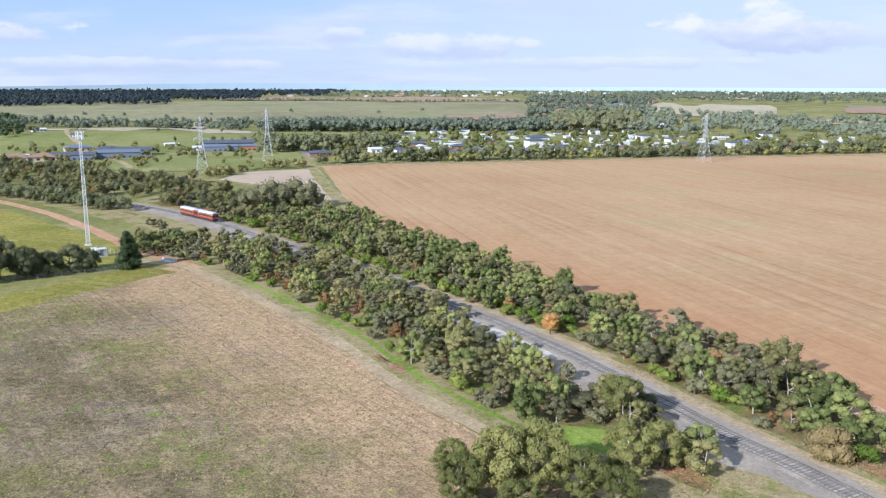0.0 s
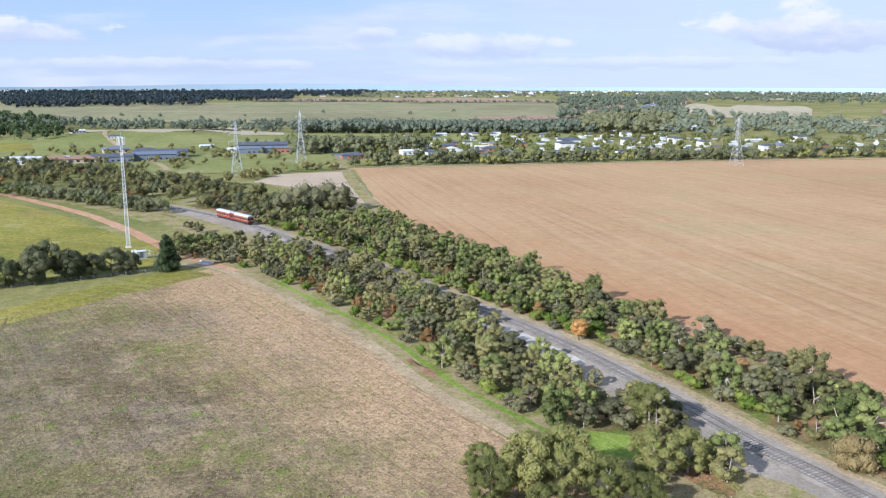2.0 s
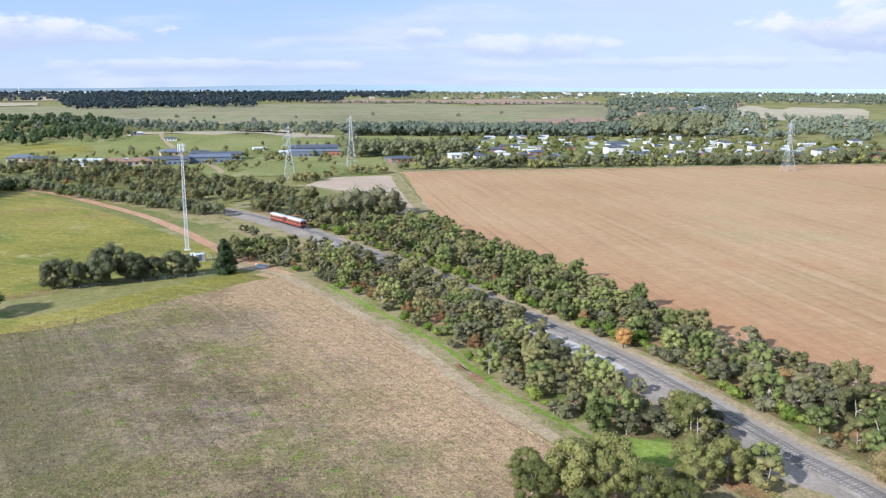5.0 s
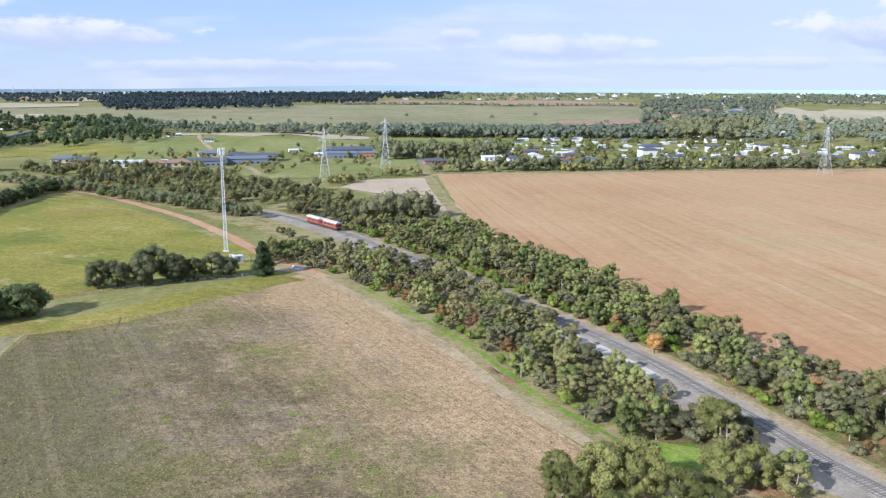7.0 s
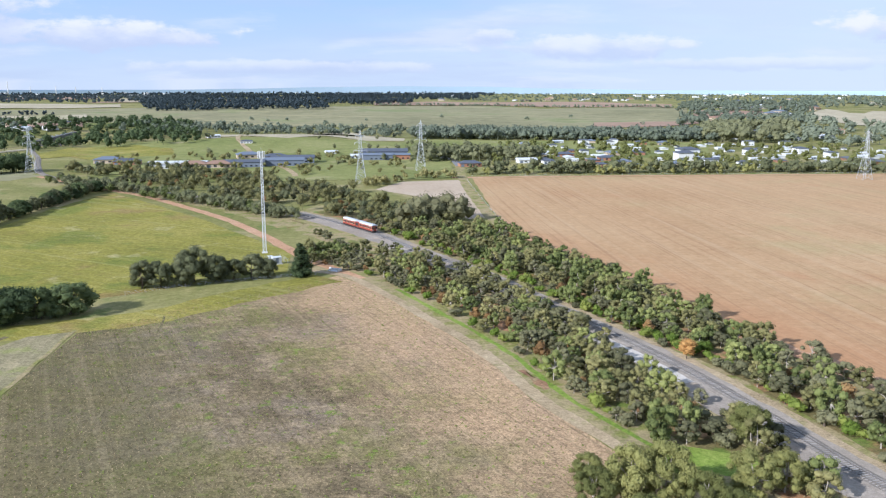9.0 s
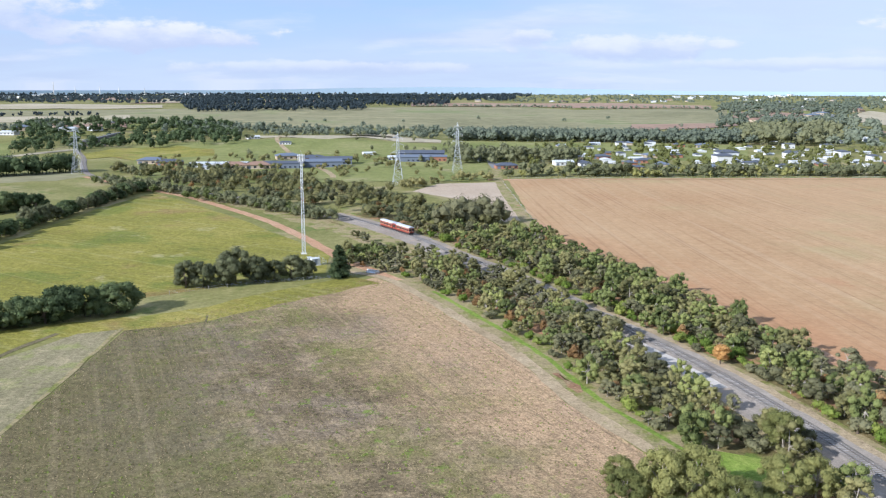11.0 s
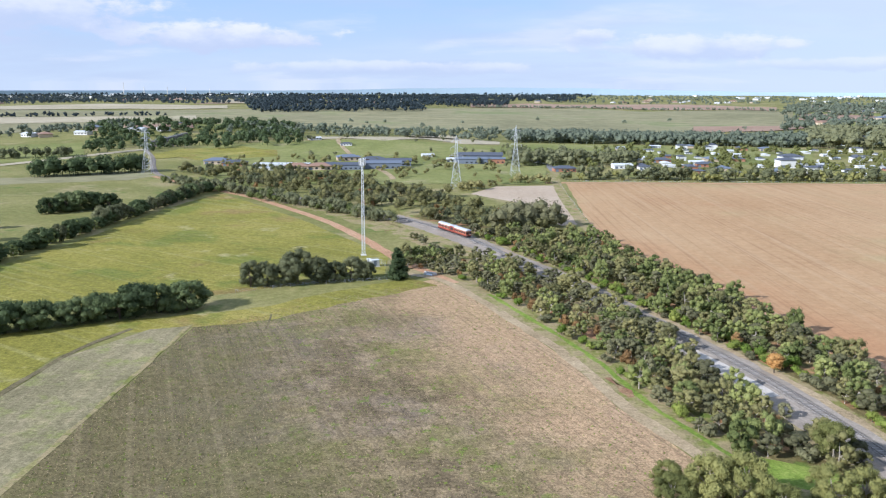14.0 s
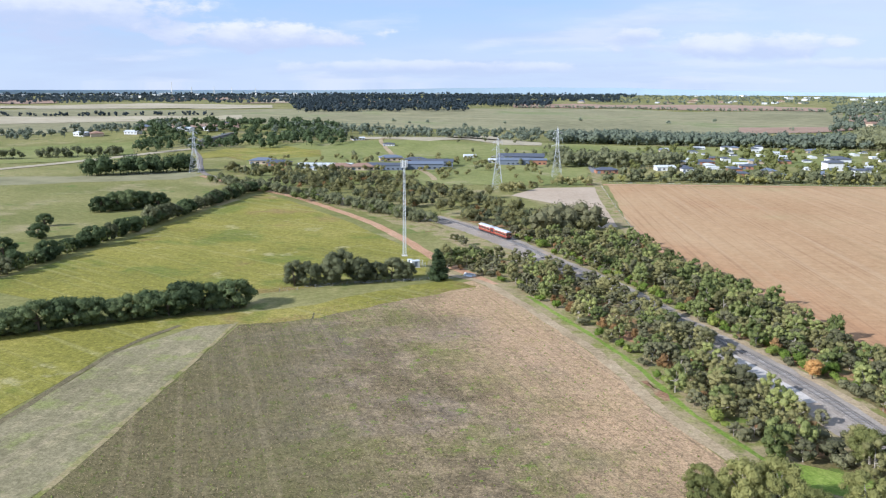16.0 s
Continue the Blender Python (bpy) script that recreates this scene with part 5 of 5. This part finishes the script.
def build_marker_post(x, y):
    root = new("marker_post")
    root.matrix_basis = pose(x, y, 0, 0, 4, 20)
    bm = bmesh.new(); bar(bm, (0, 0, -0.2), (0, 0, 1.3), 0.06, 6); part("post", bm, M["white_wall"], root)
    bm = bmesh.new(); box(bm, 0, -0.05, 1.35, 0.36, 0.05, 0.34, None, 0.01); part("plate", bm, M["white_wall"], root)
    tagged(root, "white railway marker post in dry grass", "marker post")


build_marker_post(78.6, 97.5)


def build_fence(pts, step, label):
    """A farm fence: timber posts with three wires."""
    line = spline(pts, step)
    root = tagged(new("wire_fence"), label, "fence")
    bm0 = bmesh.new(); bar(bm0, (0, 0, -0.2), (0, 0, 1.25), 0.07, 5)
    me = bpy.data.meshes.new("post"); bm0.to_mesh(me); bm0.free(); me.materials.append(M["post"])
    for i, p in enumerate(line):
        ob = new("post", me); ob.parent = root; ob.matrix_basis = pose(p.x, p.y, height(p.x, p.y), random.uniform(-3, 3), random.uniform(-3, 3), 0)
    for z in (0.4, 0.75, 1.1):
        bm = bmesh.new()
        for a, b in zip(line, line[1:]):
            bar(bm, (a.x, a.y, z), (b.x, b.y, z), 0.012, 3)
        part("wire", bm, M["steel"], root)


build_fence([(-1, 548), (6.5, 460), (13.5, 385), (17, 362)], 8.0, "timber post and wire fence along the lane")
build_fence([(-104, 229), (-84, 243), (-62, 253), (-47, 261)], 5.0, "timber post and wire fence along the paddock hedge")
build_fence([(3, 566), (91, 575), (214, 588), (330, 599)], 9.0, "timber post and wire fence along the gravel road")


# ---------------------------------------------------------------- houses
def house_kind(name, w, d, h, roof, wall_mat, roof_mat, label, category="house", doors=1, gable=True):
    """A house: walls, an overhanging pitched or hipped roof, door and windows."""
    root = new(name)
    bm = bmesh.new(); box(bm, 0, 0, h / 2 - 0.15, w, d, h + 0.3); part("wall", bm, wall_mat, root)
    bm = bmesh.new()
    ox, oy = w / 2 + 0.6, d / 2 + 0.6
    rx = ox if gable else max(0.5, ox - oy * 0.9)
    lo = [bm.verts.new((x, y, h - 0.02)) for x, y in ((-ox, -oy), (ox, -oy), (ox, oy), (-ox, oy))]
    eave = [bm.verts.new((x, y, h + 0.2)) for x, y in ((-ox, -oy), (ox, -oy), (ox, oy), (-ox, oy))]
    ra, rb = bm.verts.new((-rx, 0, h + roof)), bm.verts.new((rx, 0, h + roof))
    for k in range(4):
        bm.faces.new((lo[k], lo[(k + 1) % 4], eave[(k + 1) % 4], eave[k]))
    bm.faces.new(lo[::-1])
    bm.faces.new((eave[0], eave[1], rb, ra)); bm.faces.new((eave[2], eave[3], ra, rb))
    bm.faces.new((eave[1], eave[2], rb)); bm.faces.new((eave[3], eave[0], ra))
    part("roof", bm, roof_mat, root)
    n = max(2, int(w / 4))
    for side in (-1, 1):
        for k in range(n):
            x = -w / 2 + w * (k + 0.5) / n
            if side < 0 and k < doors:
                bm = bmesh.new(); box(bm, x, -d / 2 - 0.03, 1.1, min(2.6, w / n * 0.7), 0.08, 2.2); part("door", bm, M["roof_grey"], root)
            else:
                bm = bmesh.new(); box(bm, x, side * (d / 2 + 0.03), 1.55, min(1.9, w / n * 0.55), 0.08, 1.2); part("window", bm, M["glass"], root)
    return tagged(root, label, category)


H = {
    "white": house_kind("house", 16, 11, 3.0, 1.8, M["white_wall"], M["roof_dark"], "white rendered house with dark hipped roof", gable=False),
    "pale": house_kind("house", 17, 12, 3.1, 1.6, M["white_wall"], M["roof_white"], "white house with pale metal roof"),
    "grey": house_kind("house", 18, 12, 3.0, 2.0, M["tan_wall"], M["roof_grey"], "tan brick house with grey hipped roof", gable=False),
    "dark": house_kind("house", 19, 12, 2.9, 2.2, M["brick_wall"], M["roof_dark"], "brick house with dark grey roof", gable=False),
    "tile": house_kind("house", 17, 12, 2.9, 2.2, M["tan_wall"], M["roof_tile"], "tan house with brown tiled roof", gable=False),
    "two": house_kind("house", 14, 11, 5.8, 1.8, M["white_wall"], M["roof_dark"], "two storey white house with dark roof", gable=False),
    "shed": house_kind("farm_shed", 30, 15, 4.6, 1.8, M["grey_wall"], M["roof_grey"], "large blue grey metal shed", "shed", 2),
    "darkshed": house_kind("farm_shed", 34, 16, 4.4, 1.9, M["grey_wall"], M["roof_dark"], "long shed with dark blue roof", "shed", 2),
    "brickshed": house_kind("farm_shed", 22, 13, 4.4, 1.4, M["brick_wall"], M["roof_grey"], "red brick shed with grey roof", "shed", 2),
    "store": house_kind("warehouse", 62, 22, 4.6, 1.2, M["white_wall"], M["roof_white"], "long white warehouse with pale roof", "warehouse", 4),
}
PLACED = set()


def put_house(kind, x, y, turn, s=1.0, label=""):
    m = Matrix.Translation((x, y, height(x, y))) @ Matrix.Rotation(radians(turn), 4, "Z") @ Matrix.Diagonal((s, s, s, 1))
    ob = H[kind]
    if kind in PLACED:
        ob = copy_thing(ob, m)
    else:
        PLACED.add(kind)
        ob.matrix_basis = m
    return tagged(ob, label) if label else ob


for kind, x, y, turn, s in (("darkshed", -170, 628, 8, 0.9), ("shed", -142, 640, 10, 1.0), ("darkshed", -140, 664, 10, 1.1), ("shed", -76, 694, 6, 0.9), ("brickshed", -58, 699, 6, 0.9), ("darkshed", -72, 722, 6, 1.3), ("pale", -92, 706, 6, 0.8),
                            ("pale", -122, 748, 20, 0.8), ("darkshed", -20, 730, 5, 1.0), ("white", -16, 700, 10, 0.7), ("store", -222, 632, 8, 0.7), ("tile", -205, 618, 8, 1.1), ("tile", -188, 622, 12, 1.0), ("pale", -228, 612, 5, 0.8), ("white", -215, 812, 10, 1.0),
                            ("grey", -185, 700, 20, 1.1), ("dark", -160, 690, 15, 1.0), ("pale", -262, 862, 30, 0.9), ("dark", -265, 640, 10, 1.0), ("grey", -285, 652, 10, 1.0), ("dark", 2, 640, 10, 0.9), ("pale", 48, 672, 12, 1.1), ("white", 66, 668, 12, 1.0), ("store", 95, 690, 5, 0.55),
                            ("store", 250, 705, 8, 0.62), ("store", 205, 715, 8, 0.6), ("store", 350, 735, 14, 0.6), ("two", 182, 700, 10, 1.1), ("two", 192, 730, 10, 1.1)):
    put_house(kind, x, y, turn, s)
rnd_h = random.Random(5)
used = []
for _ in range(900):
    a, r = rnd_h.uniform(4, 34), rnd_h.uniform(655, 940)
    x, y = polar(a, r)
    if len(used) >= 115:
        break
    if y > 612 + 0.09 * x and all((x - u) ** 2 + (y - v) ** 2 > 24 ** 2 for u, v in used):
        used.append((x, y))
        put_house(rnd_h.choice(["white", "pale", "pale", "pale", "grey", "dark", "two", "white"]), x, y, rnd_h.choice([8, 98]) + rnd_h.uniform(-6, 6), rnd_h.uniform(0.58, 0.85))
for a0, a1, r0, r1, n in ((14, 24, 1000, 1150, 12), (14.5, 22, 1400, 2300, 22), (-36, -24, 1050, 1250, 10), (-20, 30, 2500, 3300, 40)):
    for _ in range(n):
        x, y = polar(rnd_h.uniform(a0, a1), rnd_h.uniform(r0, r1))
        put_house(rnd_h.choice(["white", "pale", "grey", "tile"]), x, y, rnd_h.uniform(0, 180), rnd_h.uniform(1.0, 1.4), "far pale house among trees")


def build_city():
    """White blocks and stacks of the distant port."""
    rnd = random.Random(9)
    for k in range(90):
        a = rnd.choice([rnd.uniform(-40, -18), rnd.uniform(-14, 34)])
        r = rnd.uniform(3300, 4700)
        x, y = polar(a, r)
        w, h = rnd.uniform(10, 30), rnd.uniform(4, 8)
        root = new("distant_building")
        root.matrix_basis = pose(x, y, height(x, y), 0, 0, rnd.uniform(0, 90))
        bm = bmesh.new(); box(bm, 0, 0, h / 2, w, 25, h); part("wall", bm, M["white_wall"], root)
        bm = bmesh.new(); box(bm, 0, 0, h + 0.6, w + 1, 26, 1.2); part("roof", bm, M["roof_white"], root)
        tagged(root, "distant white building near the bay", "building", "distant town")
    for a, h in ((-28.2, 58), (-27.0, 38), (-25.6, 40), (-24.5, 34), (-23.0, 30)):
        x, y = polar(a, 4650)
        root = new("chimney_stack")
        root.matrix_basis = pose(x, y, height(x, y))
        bm = bmesh.new(); bar(bm, (0, 0, 0), (0, 0, h), 2.4, 10, 1.5); part("shaft", bm, M["white_wall"], root)
        bm = bmesh.new(); bar(bm, (0, 0, h), (0, 0, h + 2), 1.8, 10, 1.8); part("rim", bm, M["concrete"], root)
        tagged(root, "tall pale chimney stack on the horizon", "chimney")


build_city()


def build_viaduct():
    """The railway's trestle viaduct across the valley."""
    root = new("railway_viaduct")
    a, b = Vector((-418, 806, 0)), Vector((-449, 956, 0))
    half, turn = (b - a).length / 2, math.degrees(math.atan2(b.y - a.y, b.x - a.x))
    root.matrix_basis = pose((a.x + b.x) / 2, (a.y + b.y) / 2, 0, 0, 0, turn)
    n, top = 12, 7.4
    bm = bmesh.new(); box(bm, 0, 0, top, 2 * half, 5.0, 1.0, None, 0.1); part("deck", bm, M["trestle"], root)
    for s in (-1, 1):
        bm = bmesh.new(); box(bm, 0, s * 2.4, top - 1.3, 2 * half, 0.5, 1.6); part("girder", bm, M["trestle"], root)
        bm = bmesh.new(); box(bm, 0, s * 2.5, top + 1.4, 2 * half, 0.14, 0.14); part("handrail", bm, M["steel"], root)
    for k in range(n):
        x = -half * 0.94 + 2 * half * 0.94 * k / (n - 1)
        at = root.matrix_basis @ Vector((x, 0, 0))
        g = height(at.x, at.y) - 0.6
        bm = bmesh.new()
        for s in (-1, 1):
            bar(bm, (x, s * 4.0, g), (x, s * 1.7, top - 1), 0.55, 6)
        for f in (0.3, 0.65):
            z = g + (top - 1 - g) * f
            bar(bm, (x, -3.6, z), (x, 3.6, z), 0.35, 4)
        bar(bm, (x, -3.8, g + 0.5), (x, 2.0, top - 2), 0.3, 4); bar(bm, (x, 3.8, g + 0.5), (x, -2.0, top - 2), 0.3, 4)
        part("pier", bm, M["trestle"], root)
    tagged(root, "long dark trestle railway viaduct across the valley", "viaduct")


build_viaduct()

for pts, w, label in (([polar(20.6, 1120), polar(20.8, 1500), polar(19.6, 2100)], 9, "grey highway climbing the far slope"), ([(-150, 560), (-128, 640), (-118, 740), (-150, 860)], 3.5, "grey sealed road between the sheds"), ([(-6, 640), (-14, 720), (-30, 860)], 3, "grey sealed road into the town")):
    ribbon("sealed_road", spline(pts, 25), -w, w, 1.0 if w > 5 else 0.1, M["bitumen"], label=label, category="road")
